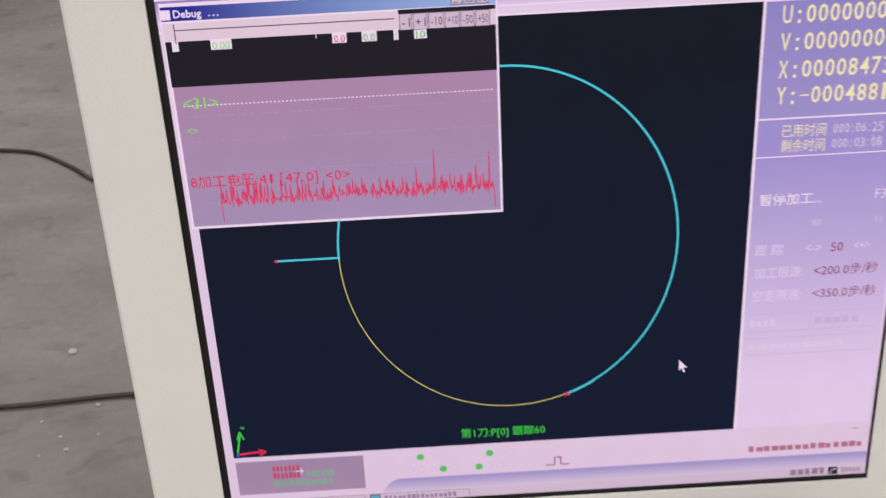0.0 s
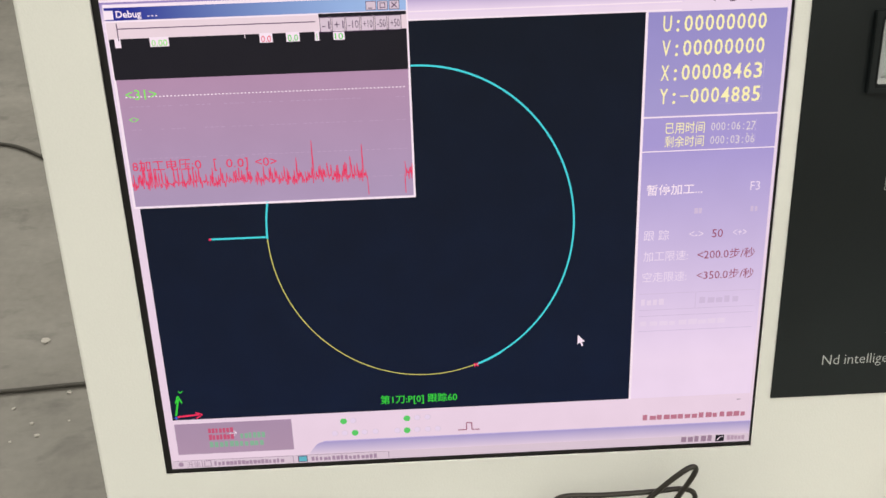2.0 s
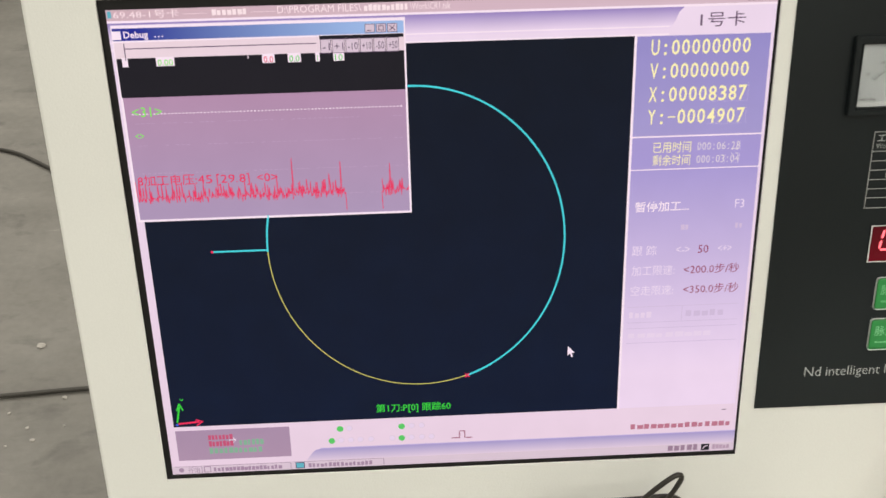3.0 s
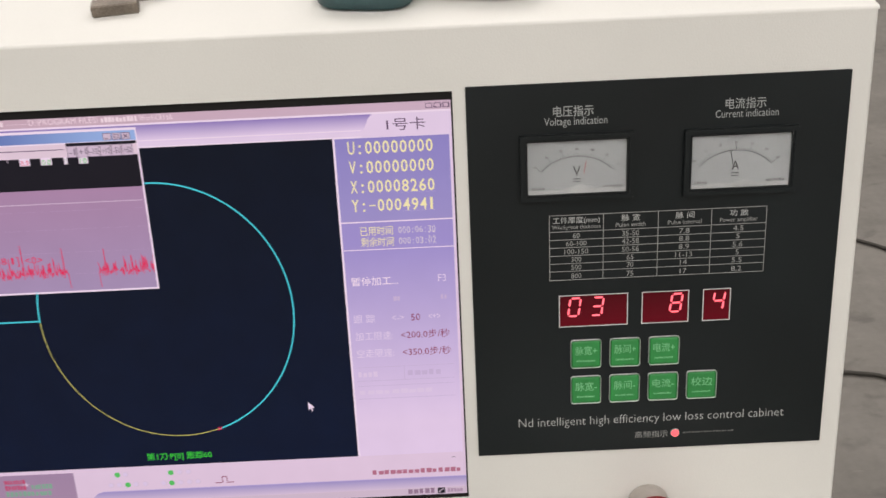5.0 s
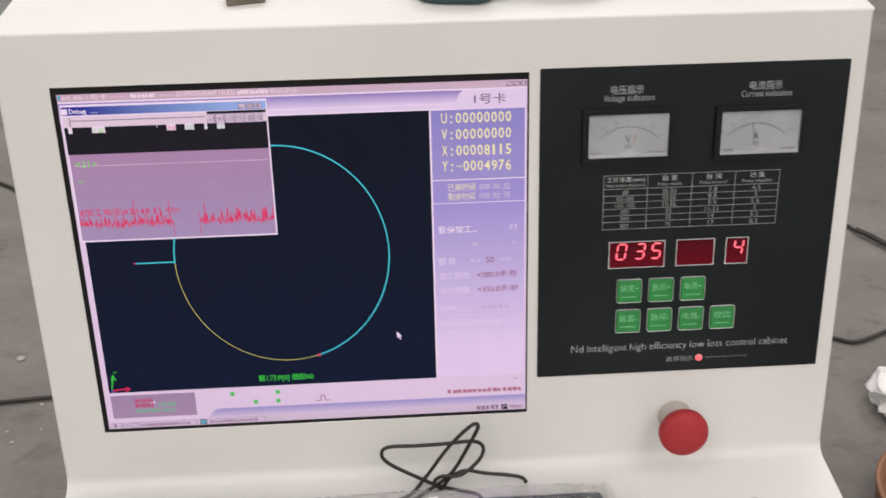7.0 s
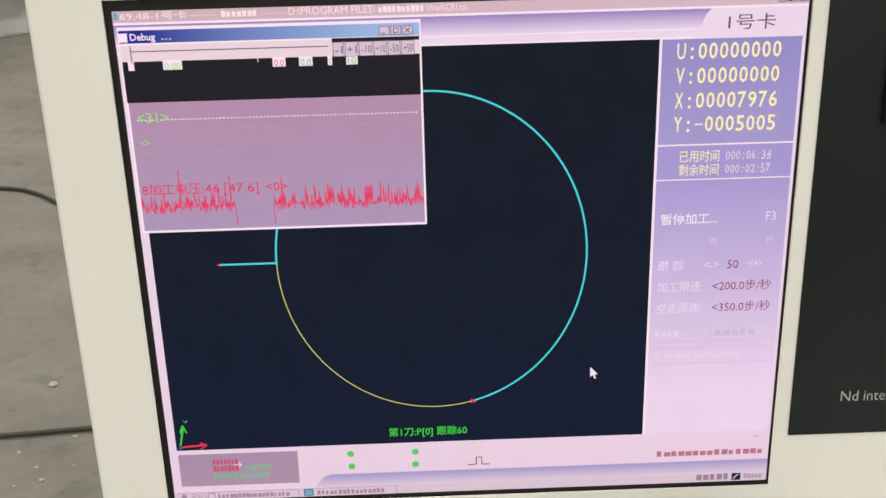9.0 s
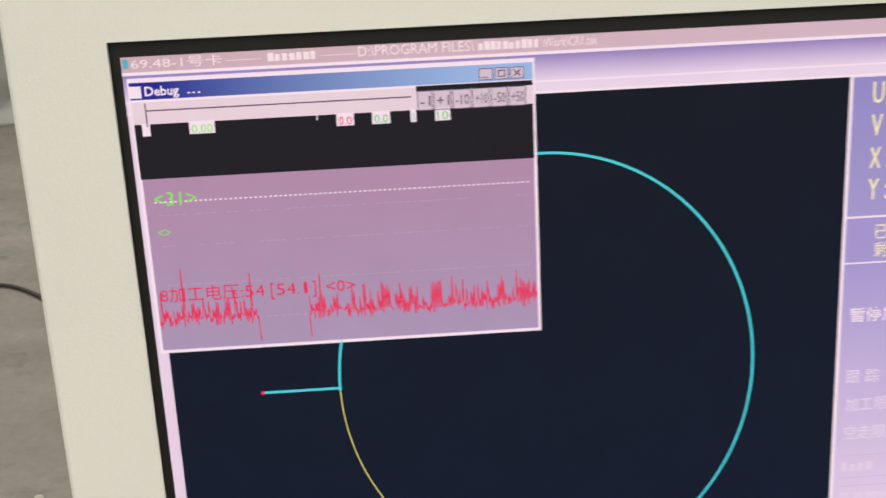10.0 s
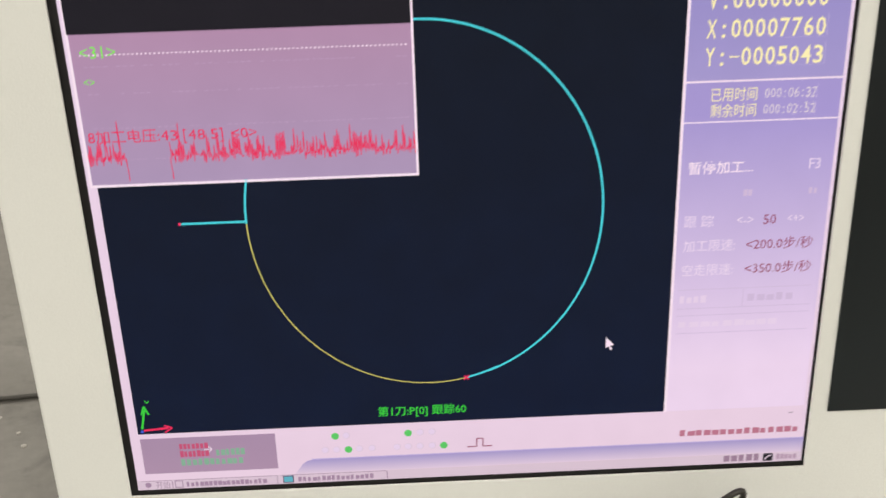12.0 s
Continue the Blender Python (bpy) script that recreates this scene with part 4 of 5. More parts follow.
def meter(name, letter, needle, u, v, label):
    """A moving-coil meter: black rim with a stepped edge, white dial behind glass, scale, needle and pivot cover."""
    m = thing(name, label, "panel meter", PANEL @ pose(u, -0.0012, v), group="panel meters")
    for nm, o, i, y0, y1 in (("rim", (0.0356, -0.0214, 0.0212), (0.0322, -0.0180, 0.0182), -0.0036, 0.0), ("inner_rim", (0.0323, -0.0181, 0.0183), (0.0309, -0.0167, 0.0170), -0.0034, -0.0003)):
        bm = bmesh.new()
        loops = [[bm.verts.new((u_, y_, v_)) for u_, v_ in ((-q[0], q[1]), (q[0], q[1]), (q[0], q[2]), (-q[0], q[2]))] for q, y_ in ((o, y1), (o, y0), (i, y0), (i, y1))]
        for p_, q_ in zip(loops, loops[1:]):
            for c in range(4):
                bm.faces.new((p_[c], p_[(c + 1) % 4], q_[(c + 1) % 4], q_[c]))
        bmesh.ops.recalc_face_normals(bm, faces=bm.faces)
        bmesh.ops.bevel(bm, geom=[e for e in bm.edges if e.is_manifold], offset=0.0005, segments=2, affect="EDGES")
        part(nm, bm, black_panel, m, "black plastic rim" if nm == "rim" else "")
    part("dial", boxed(-0.0309, 0.0309, -0.0010, -0.0002, -0.0167, 0.0172), dial_card, m, "white dial card")
    yd = -0.0012
    bm = bmesh.new()
    A0, A1, R, cv = 140, 40, 0.0290, -0.0192
    dx = -0.0030 if letter == "A" else 0.0   # the ammeter's print sits off centre
    ribbon(bm, [(R * math.cos(radians(A0 + (A1 - A0) * i / 40)), cv + 0.9 * R * math.sin(radians(A0 + (A1 - A0) * i / 40))) for i in range(41)], 0.00035, yd)
    for i in range(31):
        a = radians(A0 + (A1 - A0) * i / 30)
        k = 0.0030 if i % 5 == 0 else 0.0016
        ribbon(bm, [(R * math.cos(a), cv + 0.9 * R * math.sin(a)), ((R + k) * math.cos(a), cv + 0.9 * (R + k) * math.sin(a))], 0.0003, yd)
    bmesh.ops.translate(bm, verts=bm.verts, vec=(dx, 0, 0))
    part("scale", bm, dial_ink, m)
    bm = lettering(letter, -0.0024, -0.0056, 0.0022, 0.0062, yd, 0.004)
    quad(bm, -0.0026, -0.0079, 0.0024, -0.0073, yd), quad(bm, -0.0024, -0.0096, 0.0022, -0.0091, yd)
    bmesh.ops.translate(bm, verts=bm.verts, vec=(dx, 0, 0))
    part("unit_letter", bm, dial_ink, m)
    bm = bars(-0.0285, -0.0140, -0.0200, 0.0022, 5, yd)
    bars(0.0165, -0.0140, 0.0285, 0.0020, 6, yd, bm)
    for i in range(0, 31, 5):
        a = radians(A0 + (A1 - A0) * i / 30)
        bars(dx + (R + 0.0052) * math.cos(a) - 0.0010, cv + 0.9 * (R + 0.0046) * math.sin(a), dx + (R + 0.0052) * math.cos(a) + 0.0012, 0.0018, 2, yd, bm)
    part("dial_mark", bm, dial_grey, m)
    a = radians(needle)
    base = -0.030   # the needle's pivot lies below the card
    tip_r, foot_r = (0.0345, 0.0260) if letter == "V" else (0.0385, 0.0255)
    part("needle", ribbon(bmesh.new(), [(foot_r * math.cos(a), base + foot_r * math.sin(a)), (tip_r * math.cos(a), base + tip_r * math.sin(a))], 0.0005, yd - 0.0006), dial_red if letter == "V" else dial_ink, m, "thin needle")
    # reflection in the clear cover's foot, painted as a pale strip with an uneven upper edge
    bm = bmesh.new()
    edge = [(-0.0306 + 0.0612 * i / 36, -0.0140 + 0.0016 * noise.noise(Vector((i * 0.35, u * 90, 0))) + 0.0022 * math.exp(-((i - 19) / 4.5) ** 2)) for i in range(37)]
    for (a0, b0), (a1, b1) in zip(edge, edge[1:]):
        bm.faces.new([bm.verts.new((p, yd - 0.0008, q)) for p, q in ((a0, -0.0166), (a1, -0.0166), (a1, b1), (a0, b0))])
    part("foot_glare", bm, dial_glare, m, "pale painted reflection along the clear cover's foot")
    glass = part("glass", boxed(-0.0318, 0.0318, -0.0030, -0.0026, -0.0170, 0.0175), lens_glass, m, "clear front glass")
    glass.visible_shadow = False
    return m


meter("voltmeter", "V", 80.5, 0.2930, 0.2905, "black voltmeter with pale grey dial and faint red needle")
meter("ammeter", "A", 100, 0.3952, 0.2897, "black ammeter with pale grey dial and dark needle")

# seven-segment windows
SEG = {"0": "abcdef", "3": "abcdg", "4": "bcfg", "5": "acdfg", "8": "abcdefg"}


def segment_digit(ch):
    """Slanted seven-segment figure, 8 by 13 mm, lit bars with pointed ends."""
    bm = bmesh.new()
    w, h, t = 0.0068, 0.0125, 0.0013
    ends = {"a": ((0, h), (w, h)), "g": ((0, h / 2), (w, h / 2)), "d": ((0, 0), (w, 0)), "f": ((0, h / 2), (0, h)), "e": ((0, 0), (0, h / 2)), "b": ((w, h / 2), (w, h)), "c": ((w, 0), (w, h / 2))}
    for s in SEG[ch]:
        (a, b), (c, d) = ends[s]
        A, B = Vector((a, b)), Vector((c, d))
        k = (B - A).normalized()
        n = Vector((-k.y, k.x)) * t / 2
        A, B = A + k * 0.0005, B - k * 0.0005
        pts = [A, A + k * t / 2 - n, B - k * t / 2 - n, B, B - k * t / 2 + n, A + k * t / 2 + n]
        f = bm.faces.new([bm.verts.new((p.x + 0.14 * p.y - w / 2, 0, p.y)) for p in pts])
        f.normal_update()
        if f.normal.y > 0:
            f.normal_flip()
    return bm


FIGURES = []
for u0, u1, text, cu in ((0.2812, 0.3265, "035", (0.2905, 0.3055, 0.3185)), (0.3355, 0.3665, "08", (0.3440, 0.3572)), (0.3755, 0.3938, "4", (0.3850,))):
    mid = (u0 + u1) / 2
    led = thing("led_display", "red seven-segment display window in a thin white outline", "display", PANEL @ pose(mid, -0.0012, 0.1932), group="led displays")
    hw = (u1 - u0) / 2
    part("outline", frame_line(-hw, -0.0113, hw, 0.0113, 0.0006, -0.0008), print_white, led)
    part("window", boxed(-hw + 0.0004, hw - 0.0004, -0.0006, 0.0, -0.0109, 0.0109), led_face, led, "deep red tinted window with the figures' glow painted in")
    for ch, c in zip(text, cu):
        d = part("figure", segment_digit(ch), led_red, led)
        d.location = (c - mid, -0.0010, -0.0035)
        FIGURES.append(d)


# membrane buttons
def push_button(u, v, text, small):
    b = thing("push_button", "square green membrane button with pale outline and legend", "button", PANEL @ pose(u, -0.0012, v), group="green buttons")
    part("outline", boxed(-0.0102, 0.0102, -0.0008, 0.0, -0.0102, 0.0102, bevel=0.0018), print_white, b)
    bm = boxed(-0.0096, 0.0096, -0.0014, -0.0002, -0.0096, 0.0096, bevel=0.0012)
    part("cap", bm, button_green, b, "slightly raised green cap")
    bm = lettering(text, -0.0072, 0.0000, 0.0072, 0.0058, -0.0016, 0.004)
    bars(-0.0062, -0.0055, 0.0062, 0.0013, small * 2, -0.0016, bm)
    part("legend", bm, button_print, b)


for i, (text, n) in enumerate((("脉宽+", 6), ("脉间+", 7), ("电流+", 5))):
    push_button(0.2990 + 0.0260 * i, 0.1620, text, n)
for i, (text, n) in enumerate((("脉宽-", 6), ("脉间-", 7), ("电流-", 5), ("校边", 7))):
    push_button(0.2990 + 0.0260 * i, 0.1355, text, n)
lamp = thing("indicator_lamp", "small round glowing red indicator lamp in the black panel", "indicator lamp", PANEL @ pose(0.3605, -0.0012, 0.0990))
part("lens", lathe([(0, 0.0022), (0.0014, 0.0019), (0.0024, 0.0010), (0.0027, 0)], 20), lamp_red, lamp, smooth=True)
part("ring", lathe([(0.0026, 0.0006), (0.0031, 0.0005), (0.0032, 0.0)], 20), print_grey, lamp, smooth=True)

# emergency stop
stop = thing("emergency_stop_button", "large red mushroom emergency stop with grey metal collar", "emergency stop", SLOPE @ pose(0.3430, 0, 0.0410))
part("collar", lathe([(0.0130, 0.0), (0.0142, 0.0015), (0.0142, 0.004), (0.0118, 0.0065), (0.0118, 0.017), (0.0105, 0.018), (0.0, 0.018)]), collar_grey, stop, "grey metal collar", smooth=True)
part("stem", lathe([(0.0105, 0.017), (0.0105, 0.024), (0, 0.024)]), black_plastic, stop, smooth=True)
part("mushroom_head", lathe([(0.0, 0.0225), (0.0150, 0.0225), (0.0188, 0.0235), (0.0202, 0.0260), (0.0204, 0.0300), (0.0196, 0.0330), (0.0172, 0.0352), (0.0120, 0.0366), (0.0060, 0.0372), (0.0, 0.0374)], 56), red_plastic, stop, "red mushroom head", smooth=True)

# ---- on the desk ledge ----
KB = (-0.176, 0.272, -0.190, -0.046)


def keyboard():
    k = thing("keyboard", "dark computer keyboard lying on the ledge under clear film", "keyboard", pose(0, 0, DESK))
    part("case", boxed(KB[0], KB[1], KB[2], KB[3], 0.0, 0.0175, bevel=0.005, seg=3), key_dark, k)
    bm = boxed(-0.0078, 0.0078, -0.0078, 0.0078, 0.0165, 0.0235, bevel=0.0015, seg=1)
    me = bpy.data.meshes.new("key")
    bm.to_mesh(me)
    bm.free()
    me.materials.append(key_dark)
    for r in range(6):
        for c in range(22):
            if r == 0 and c % 5 == 4:
                continue
            o = new("key", me)
            o.parent = k
            o.location = (KB[0] + 0.018 + 0.0193 * c, KB[3] - 0.036 - 0.0192 * r - (0.004 if r else 0), 0)
    return k


keyboard()


def film_over_keyboard():
    """Crumpled clear wrapping, drawn tight over the case and gathered behind it."""
    bm = bmesh.new()
    nx, ny = 150, 60
    shift = random.Random(5)
    grid = []
    for j in range(ny + 1):
        row = []
        for i in range(nx + 1):
            x = KB[0] - 0.006 + (KB[1] - KB[0] + 0.016) * i / nx
            y = KB[2] - 0.012 + (KB[3] - KB[2] + 0.015) * j / ny
            over = min(x - KB[0], KB[1] - x, y - KB[2], KB[3] - y)
            z = 0.0245 * max(0.0, min(1.0, over / 0.016 + 1.05))
            p = Vector((x * 40, y * 50, 1.7))
            gx, gy = x - 0.118, y + 0.052
            ang, rad = math.atan2(gy, gx), math.hypot(gx, gy)
            # creases fan out from where the cable gathers the film; crinkles at the far end; calm between
            fan = abs(noise.noise(Vector((ang * 6, rad * 4, 3)))) + 0.6 * abs(noise.noise(Vector((ang * 14, rad * 5, 5))))
            crinkle = abs(noise.noise(p)) + 0.6 * abs(noise.noise(p * 2.1 + Vector((4, 1, 0))))
            slow = noise.noise(Vector((x * 9, y * 14, 0.4)))
            wf = 0.05 + 0.95 * math.exp(-((x - 0.045) / 0.065) ** 2) + 0.2 * max(0.0, noise.noise(Vector((x * 11, 2.0, 0))))
            wc = 0.03 + 0.97 * math.exp(-((x - 0.238) / 0.030) ** 2)
            calm = min(1.0, max(0.25, over / 0.010))
            z = max(0.0012, z + 0.001 + calm * (0.0175 * wf * (0.40 - fan) + 0.0155 * wc * (0.40 - crinkle) + 0.0018 * slow + 0.010 * math.exp(-((x - 0.128) / 0.028) ** 2 - ((y - KB[3] + 0.008) / 0.014) ** 2)))
            row.append(bm.verts.new((x + 0.003 * noise.noise(p * 0.4) + shift.uniform(-0.0008, 0.0008), y + 0.003 * noise.noise(p * 0.35 + Vector((0, 7, 0))) + shift.uniform(-0.0008, 0.0008), z)))
        grid.append(row)
    for a, b in zip(grid, grid[1:]):
        for i in range(nx):
            # stiff film creases into small flat facets
            if shift.random() < 0.5:
                bm.faces.new((a[i], a[i + 1], b[i + 1])), bm.faces.new((a[i], b[i + 1], b[i]))
            else:
                bm.faces.new((a[i], a[i + 1], b[i])), bm.faces.new((a[i + 1], b[i + 1], b[i]))
    for f in bm.faces:
        f.smooth = f.calc_center_median().x < 0.195
    return solo("plastic_film", bm, film_clear, "crumpled clear plastic film over the keyboard", "plastic film", pose(0, 0, DESK))


film_over_keyboard()

cord = [(0.062, -0.075, 0.876), (0.083, -0.046, 0.870), (0.091, -0.036, 0.858), (0.113, -0.027, 0.854), (0.127, -0.019, 0.865), (0.147, -0.016, 0.898), (0.165, -0.015, 0.9205), (0.1715, -0.014, 0.9195), (0.166, -0.016, 0.905), (0.149, -0.019, 0.870), (0.125, -0.025, 0.8535), (0.112, -0.046, 0.868)]
loop = [(0.172, -0.046, 0.870), (0.168, -0.028, 0.8545), (0.141, -0.019, 0.8545), (0.121, -0.014, 0.862), (0.098, -0.010, 0.876), (0.0925, -0.008, 0.886), (0.099, -0.008, 0.8935), (0.122, -0.010, 0.8955), (0.147, -0.011, 0.8975), (0.168, -0.010, 0.8975), (0.1765, -0.009, 0.889), (0.173, -0.012, 0.877), (0.157, -0.022, 0.871), (0.141, -0.022, 0.8705), (0.135, -0.022, 0.863), (0.141, -0.022, 0.8545)]
tail = [(0.141, -0.022, 0.8545), (0.150, -0.020, 0.868), (0.162, -0.017, 0.8705), (0.177, -0.016, 0.865), (0.197, -0.016, 0.861), (0.209, -0.017, 0.858), (0.2125, -0.021, 0.8560)]
cable = thing("keyboard_cable", "thin black keyboard cable in loose loops leaning on the face", "cable", pose(0.001, -0.0035, -0.0015))
part("loop", tube(cord, 0.0016), cord_black, cable, smooth=True)
part("loop", tube(loop, 0.0016), cord_black, cable, smooth=True)
part("tail", tube(tail, 0.0016), cord_black, cable, smooth=True)
knob = thing("ledge_knob", "small round dull grey knob standing on the ledge", "knob", pose(0.3956, -0.064, DESK))
part("post", lathe([(0.0062, 0), (0.0062, 0.0105), (0.0055, 0.0120), (0.0035, 0.0128), (0, 0.0130)], 24, "z"), collar_grey, knob, smooth=True)
part("base_ring", lathe([(0.0085, 0), (0.0085, 0.0015), (0.0062, 0.0022)], 24, "z"), collar_grey, knob, smooth=True)

# ---- on top of the cabinet ----
TOP_Z = DESK + FACE * cs


def micrometer():
    m = thing("micrometer", "outside micrometer with dark green grip and satin chrome thimble", "micrometer", pose(0.1665, 0.153, TOP_Z, 0, 0, -8))
    bm = bmesh.new()
    # bowed frame: outer and inner edge joined, then thickened
    outer = [(0.031 * math.copysign(abs(math.cos(a)) ** 0.55, math.cos(a)), 0.010 - 0.031 * abs(math.sin(a)) ** 0.55) for a in [math.pi * i / 24 for i in range(25)]]
    inner = [(0.021 * math.cos(a), 0.010 - 0.016 * abs(math.sin(a)) ** 0.7) for a in [math.pi * i / 24 for i in range(25)]]
    for z0, z1, grow, nm, mt in ((0.004, 0.013, 0.0, "bow", satin_chrome), (0.0015, 0.0155, 0.0015, "grip", grip_green)):
        bm = bmesh.new()
        lo, hi = [], []
        for z, store in ((z0, lo), (z1, hi)):
            for p, q in zip(outer, inner):
                c = 1 + grow * 12
                store.append((bm.verts.new((p[0] * c, p[1] - grow, z)), bm.verts.new((q[0] / c, q[1] + grow, z))))
        for i in range(24):
            for a, b in ((lo, 0), (hi, 1)):
                bm.faces.new((a[i][0], a[i + 1][0], a[i + 1][1], a[i][1]))
            bm.faces.new((lo[i][0], lo[i + 1][0], hi[i + 1][0], hi[i][0])), bm.faces.new((lo[i][1], lo[i + 1][1], hi[i + 1][1], hi[i][1]))
        for i in (0, 24):
            bm.faces.new((lo[i][0], lo[i][1], hi[i][1], hi[i][0]))
        bmesh.ops.recalc_face_normals(bm, faces=bm.faces)
        bmesh.ops.bevel(bm, geom=[e for e in bm.edges if e.is_manifold and e.calc_face_angle() > 1.0], offset=0.0016, segments=2, affect="EDGES")
        part(nm, bm, mt, m, "dark green insulating grip" if nm == "grip" else "", smooth=True)
    axis = pose(0, 0.004, 0.0100)
    for nm, prof, mt in (("anvil", [(0, -0.030), (0.0032, -0.030), (0.0032, -0.014), (0, -0.014)], satin_chrome), ("spindle", [(0, -0.012), (0.0032, -0.012), (0.0032, 0.030), (0, 0.030)], satin_chrome), ("sleeve", [(0, 0.028), (0.0076, 0.028), (0.0076, 0.056), (0, 0.056)], satin_chrome), ("thimble", [(0, 0.050), (0.0084, 0.050), (0.0098, 0.056), (0.0098, 0.092), (0.0088, 0.094), (0, 0.094)], steel), ("ratchet", [(0, 0.094), (0.0055, 0.094), (0.0064, 0.096), (0.0064, 0.108), (0.0054, 0.110), (0, 0.110)], satin_chrome)):
        bm = lathe(prof, 28, "x")
        bm.transform(axis)
        o = part(nm, bm, mt, m)
        for p in o.data.polygons:
            p.use_smooth = abs(p.normal.x) < 0.8
    bm = bmesh.new()
    for i in range(26):
        a = 2 * math.pi * i / 26
        c = pose(0.084, 0.004 + 0.0098 * math.cos(a), 0.0102 + 0.0098 * math.sin(a), math.degrees(a)) @ Matrix.Diagonal((0.012, 0.0006, 0.001, 1))
        bmesh.ops.create_cube(bm, size=1.0, matrix=c)
    part("knurling", bm, steel, m)
    return m


micrometer()
solo("steel_offcut", boxed(-0.0145, 0.0145, -0.0065, 0.0065, 0, 0.0075, bevel=0.0008, seg=1), cut_steel, "small brownish cut steel block on the cabinet top", "steel block", pose(0.0065, 0.1517, TOP_Z, 0, 0, 11), group="steel offcuts")
solo("steel_offcut", boxed(-0.0145, 0.0145, -0.006, 0.006, 0, 0.008, bevel=0.0008, seg=1), cut_steel, "second dark steel offcut behind the first block", "steel block", pose(0.0189, 0.176, TOP_Z, 0, 0, 8), group="steel offcuts")

# ---- on the floor round the cabinet ----
solo("floor_cable", tube([(-1.95, 1.86, 0.006), (-1.55, 1.92, 0.006), (-1.25, 1.925, 0.006), (-1.12, 1.912, 0.006), (-1.02, 1.885, 0.006), (-0.91, 1.805, 0.006), (-0.83, 1.735, 0.006), (-0.64, 1.65, 0.006), (-0.33, 1.61, 0.006)], 0.005), floor_cord, "thin dark cable lying curved on the concrete floor", "cable", smooth=True, group="floor cables")
solo("floor_cable", tube([(-1.95, 0.95, 0.006), (-1.44, 0.97, 0.006), (-0.84, 0.982, 0.006), (-0.60, 0.996, 0.006), (-0.232, 1.000, 0.006), (0.35, 1.04, 0.006), (0.927, 1.078, 0.006), (1.081, 1.069, 0.006), (1.139, 1.050, 0.006), (1.217, 1.076, 0.006), (1.52, 1.21, 0.006)], 0.0045), floor_cord, "nearly straight dark cable running behind the cabinet on the floor", "cable", smooth=True, group="floor cables")
plug = thing("extension_cable", "black cable with a thicker plug lying on the floor", "cable", pose(0, 0, 0), group="floor cables")
part("cord", tube([(0.82, 1.83, 0.006), (1.105, 1.636, 0.006), (1.280, 1.527, 0.006), (1.321, 1.469, 0.008)], 0.0045), floor_cord, plug, smooth=True)
part("plug", tube([(1.316, 1.474, 0.012), (1.343, 1.438, 0.013), (1.395, 1.365, 0.012)], 0.0075), floor_cord, plug, smooth=True)
part("cord", tube([(1.385, 1.375, 0.010), (1.50, 1.26, 0.006), (1.80, 1.16, 0.006)], 0.006), floor_cord, plug, smooth=True)


def crumple(name, size, scale, seed, material_, label, category, m, flat=0.0):
    """A crushed bag: a ball of sheet with sharp folds, flattened where it rests."""
    bm = bmesh.new()
    bmesh.ops.create_icosphere(bm, subdivisions=5, radius=1)
    for v in bm.verts:
        p = v.co * scale + Vector((seed, 0, 0))
        k = 0.75 + 0.55 * (0.5 - abs(noise.noise(p))) + 0.3 * (0.4 - abs(noise.noise(p * 2.4))) + 0.03 * noise.noise(p * 6)
        v.co = Vector((v.co.x * size[0] * k, v.co.y * size[1] * k, max(0.0, v.co.z * size[2] * k + size[2] * 0.55)))
    return solo(name, bm, material_, label, category, m, smooth=True)


crumple("plastic_bag", (0.085, 0.08, 0.05), 1.7, 3, bag_white, "crumpled white plastic bag on the floor", "plastic bag", pose(1.173, 0.851, 0, 0, 0, 20))
tub = thing("brown_tub", "rounded orange-brown plastic tub standing on the floor", "tub", pose(1.119, 0.566, 0))
part("shell", lathe([(0, 0.0), (0.118, 0.0), (0.126, 0.010), (0.132, 0.055), (0.138, 0.057), (0.138, 0.064), (0.128, 0.064), (0.120, 0.014), (0, 0.014)], 48, "z"), tub_brown, tub, smooth=True)
part("handle", tube([(-0.138, 0.0, 0.055), (-0.10, -0.105, 0.045), (0.0, -0.150, 0.04), (0.10, -0.105, 0.045), (0.138, 0.0, 0.055)], 0.004), material("teal_plastic", (0.03, 0.16, 0.16), 0.4, stain=0.1), tub, "teal carrying handle", smooth=True)

mach = thing("wrapped_casting", "grey machine part under crumpled milky wrapping on the floor", "machine part", pose(-1.90, 3.40, 0, 0, 0, 8))
part("casting", boxed(-0.42, 0.40, -0.32, 0.40, 0, 0.62, bevel=0.03, seg=3), cast_grey, mach)
part("rib", boxed(-0.30, -0.22, -0.36, -0.30, 0, 0.55, bevel=0.01), black_plastic, mach)
part("rib", boxed(0.10, 0.17, -0.36, -0.30, 0, 0.58, bevel=0.01), black_plastic, mach)
bm = bmesh.new()
bmesh.ops.create_icosphere(bm, subdivisions=5, radius=1)
for v in bm.verts:
    c = v.co.copy()
    big = max(abs(c.x), abs(c.y), abs(c.z))
    c = c / big * 0.8 + c * 0.2
    p = v.co * 3.2 + Vector((9, 2, 0))
    k = 1.0 + 0.24 * (0.35 - abs(noise.noise(p))) + 0.13 * (0.3 - abs(noise.noise(p * 2.7)))
    v.co = Vector((c.x * 0.54 * k, 0.03 + c.y * 0.50 * k, max(0.002, 0.32 + c.z * 0.40 * k)))
part("wrapping", bm, film_milky, mach, "crumpled milky plastic wrapping", smooth=True)

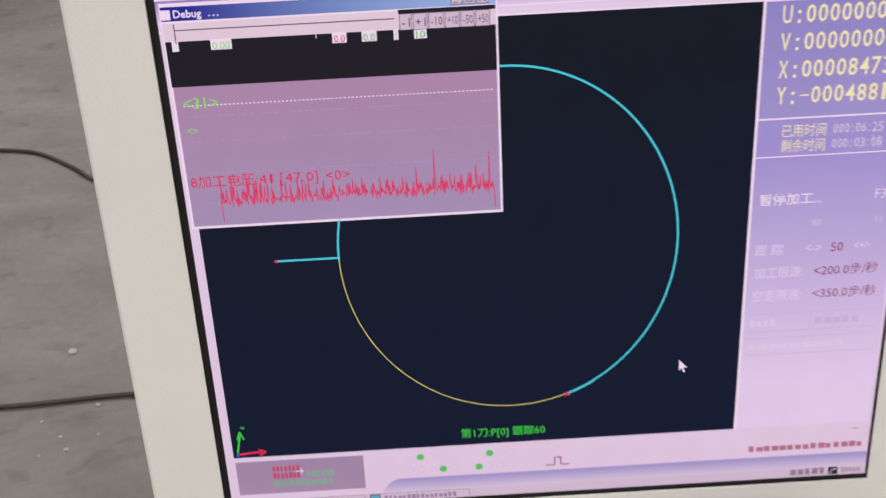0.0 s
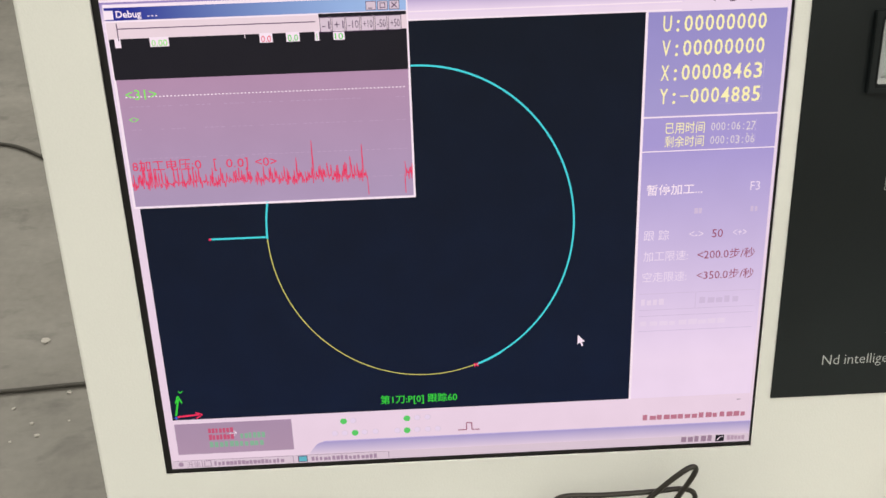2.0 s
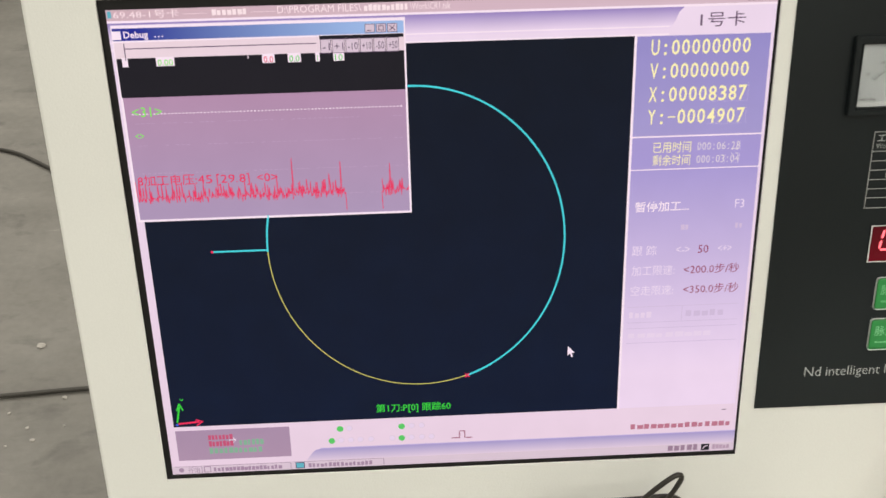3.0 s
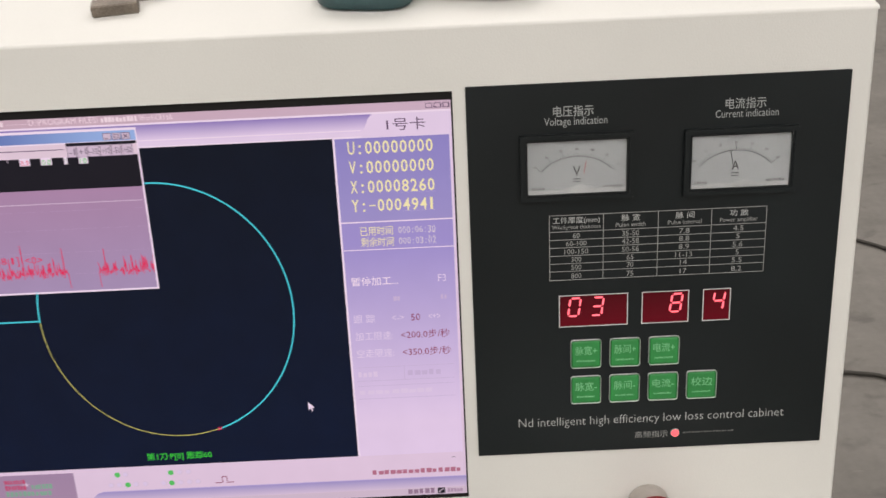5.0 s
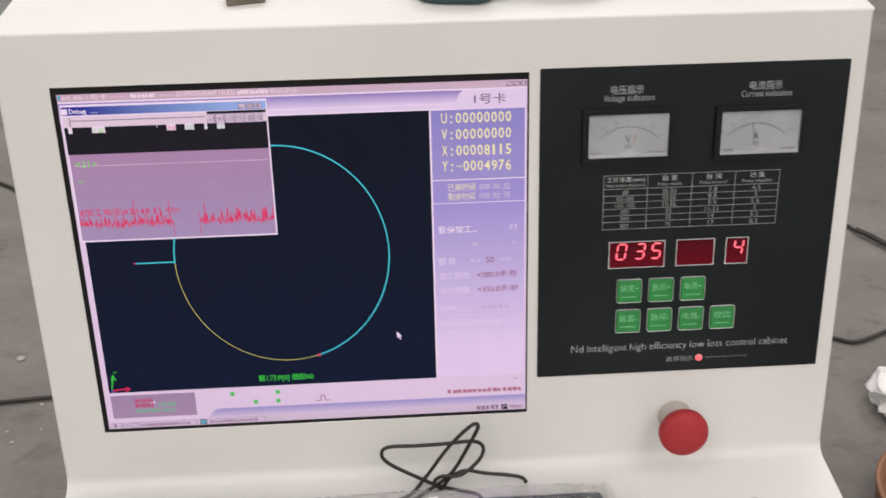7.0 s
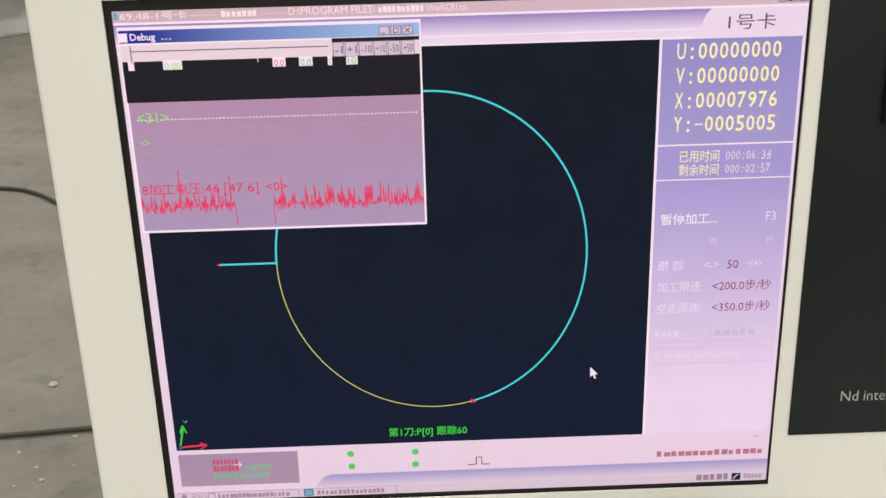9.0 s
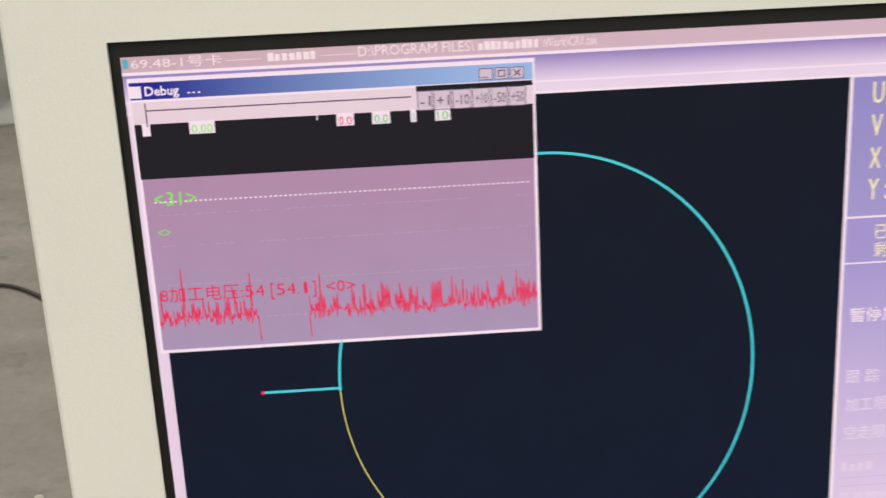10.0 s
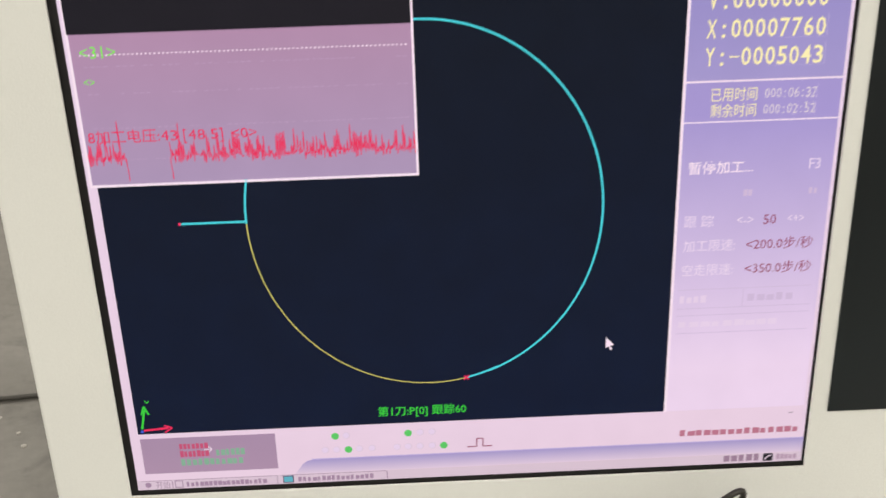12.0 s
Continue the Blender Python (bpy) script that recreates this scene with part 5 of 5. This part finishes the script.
# crumbs and chips on the concrete
rng2 = random.Random(5)
bm = bmesh.new()
spots = [(-0.742, 1.128, 0.009), (-0.658, 0.978, 0.006), (-0.752, 0.942, 0.004), (-0.708, 0.902, 0.004), (-0.690, 0.872, 0.005), (-0.640, 0.905, 0.003), (-0.735, 0.860, 0.003)]
for i in range(60):
    spots.append((rng2.uniform(-1.6, 1.9), rng2.uniform(0.3, 3.2), rng2.choice((0.002, 0.002, 0.003, 0.003, 0.005))))
for x, y, s in spots:
    r = bmesh.ops.create_icosphere(bm, subdivisions=1, radius=s)
    for v in r["verts"]:
        v.co = Vector((v.co.x * rng2.uniform(0.7, 1.4) + x, v.co.y * rng2.uniform(0.7, 1.3) + y, max(0.0, v.co.z * 0.4 + s * 0.25)))
solo("floor_debris", bm, debris_pale, "pale crumbs and chips scattered on the concrete", "debris", kind="stuff")


# ---- what moves ----
X_READ = ((0, 8473), (0.5, 8463), (2.0, 8463), (2.5, 8419), (4.5, 8290), (5, 8260), (5.5, 8221), (6, 8192), (6.5, 8153), (7, 8115), (7.5, 8077), (9.5, 7942), (10, 7905), (10.5, 7870), (11, 7833), (11.5, 7797), (12, 7760))
Y_READ = ((0, 4881), (0.5, 4885), (2.0, 4885), (2.5, 4898), (4.5, 4934), (5, 4941), (5.5, 4951), (6, 4958), (6.5, 4968), (7, 4976), (7.5, 4985), (9.5, 5012), (10, 5020), (10.5, 5027), (11, 5033), (11.5, 5038), (12, 5043))
# seconds on the two clocks
E_READ = ((0, 25), (2.5, 27), (5, 30), (7, 32), (9.5, 34), (12, 37))
R_READ = ((0, 188), (2.5, 185), (5, 182), (6, 180), (7, 179), (9.5, 176), (12, 172))
# voltage now and its mean, figure by figure, a point for a blank
V_READ = ((0, "41470"), (0.5, "0.260"), (1.0, "0..00"), (2.5, "45298"), (4.5, "43481"), (7.5, "46476"), (9.5, "54541"), (10.5, "48520"), (11.0, "42500"), (11.5, "42486"), (12.0, "43485"))
# which figures of 0 3 5 | 0 8 | 4 shine in the multiplexed windows, time by time
LIT = ((0, "035084"), (4.3, "03..84"), (4.5, "0350.."), (4.6, ".3508."), (4.9, "0..084"), (5.0, "03..84"), (5.2, "0350.."), (5.5, "0..084"), (5.8, "035..4"), (6.0, ".3508."), (6.1, "..5084"), (6.4, "035..4"), (6.5, "0350.."), (6.6, ".3508."), (6.8, "0..084"), (7.0, "035..4"), (7.1, "0350.."), (7.2, ".3508."), (7.4, "0..084"), (7.5, "03..84"), (12, "03..84"))


# the ring, out of five, that each of the two blinking signals lights at every half second
SIGNAL_STEPS = ("3122240314203142031430402", "0412111203140213021413024")


def read_at(table, t):
    return int(round(float(np.interp(t, [a for a, _ in table], [b for _, b in table]))))


def motions():
    ticks = [i * 0.5 for i in range(25)]
    # the cutting point creeps round the ring
    walk(tip, [(t, pose(CC[0], 0, CC[1], 0, -(A_END - A_START) * ((read_at(X_READ, t) - 8473) / (7760 - 8473) - 0.5), 0)) for t in ticks])
    # the voltage trace slides to the left and goes behind the screen's edge
    for k, (seg, u) in enumerate(TRACE):
        stop_at = -0.1292 - LEN
        walk(seg, [(t, pose(max(u - TRACE_SPEED * t, stop_at), YW + 0.00001 * k, 0)) for t in ticks])
    # two signal lights jump from ring to ring
    for k, lit in enumerate(SIGNALS):
        rows = []
        for i, t in enumerate(ticks):
            cell = 5 * k + int(SIGNAL_STEPS[k][i])
            if i:
                rows.append((t - 0.28, rows[-1][1]))
            rows.append((t - (0.22 if i else 0), pose(CELLS[cell], 0, ROW_T)))
        walk(lit, rows + [(12.0, rows[-1][1])])
    # counting wheels turn a figure at a time
    def count(w, digit_at, slots=10):
        x, y, z = w.location
        rows, last, angle = [], None, 0.0
        for t in ticks:
            d = digit_at(t)
            if last is None:
                angle = 360 / slots * d
                rows.append((t, pose(x, y, z, angle)))
            elif d == last:
                rows.append((t, pose(x, y, z, angle)))
            else:
                step = 360 / slots * ((d - last + slots // 2) % slots - slots // 2)
                rows.append((t - 5 / 30, pose(x, y, z, angle)))
                for k in (1, 2, 3):
                    rows.append((t - (5 - k) / 30, pose(x, y, z, angle + step * k / 4)))
                angle += step
                rows.append((t - 1 / 30, pose(x, y, z, angle)))
            last = d
        rows.append((12.0, pose(x, y, z, angle)))
        walk(w, rows)

    for n, w in enumerate(WHEELS):
        table, power = (X_READ, Y_READ)[n // 4], 10 ** (3 - n % 4)
        count(w, lambda t, table=table, power=power: read_at(table, t) // power % 10)
    for w, row, digit in CLOCK:
        table = E_READ if row == ROW_E else R_READ
        count(w, lambda t, table=table, digit=digit: {"minutes": read_at(table, t) // 60, "tens": read_at(table, t) % 60 // 10, "ones": read_at(table, t) % 10}[digit])
    for n, w in enumerate(VOLT):
        count(w, lambda t, n=n: "0123456789.".index([text for at, text in V_READ if at <= t][-1][n]), 12)
    # figures in their dark phase sit behind the tinted window
    for n, f in enumerate(FIGURES):
        x, y, z = f.location
        rows, last = [], None
        for t, lit in LIT:
            on = lit[n] != "."
            if last is not None and on != last:
                rows.append((t - 0.06, pose(x, -0.0010 if last else 0.0004, z)))
            rows.append((t - (0.02 if t else 0), pose(x, -0.0010 if on else 0.0004, z)))
            last = on
        walk(f, rows)


motions()
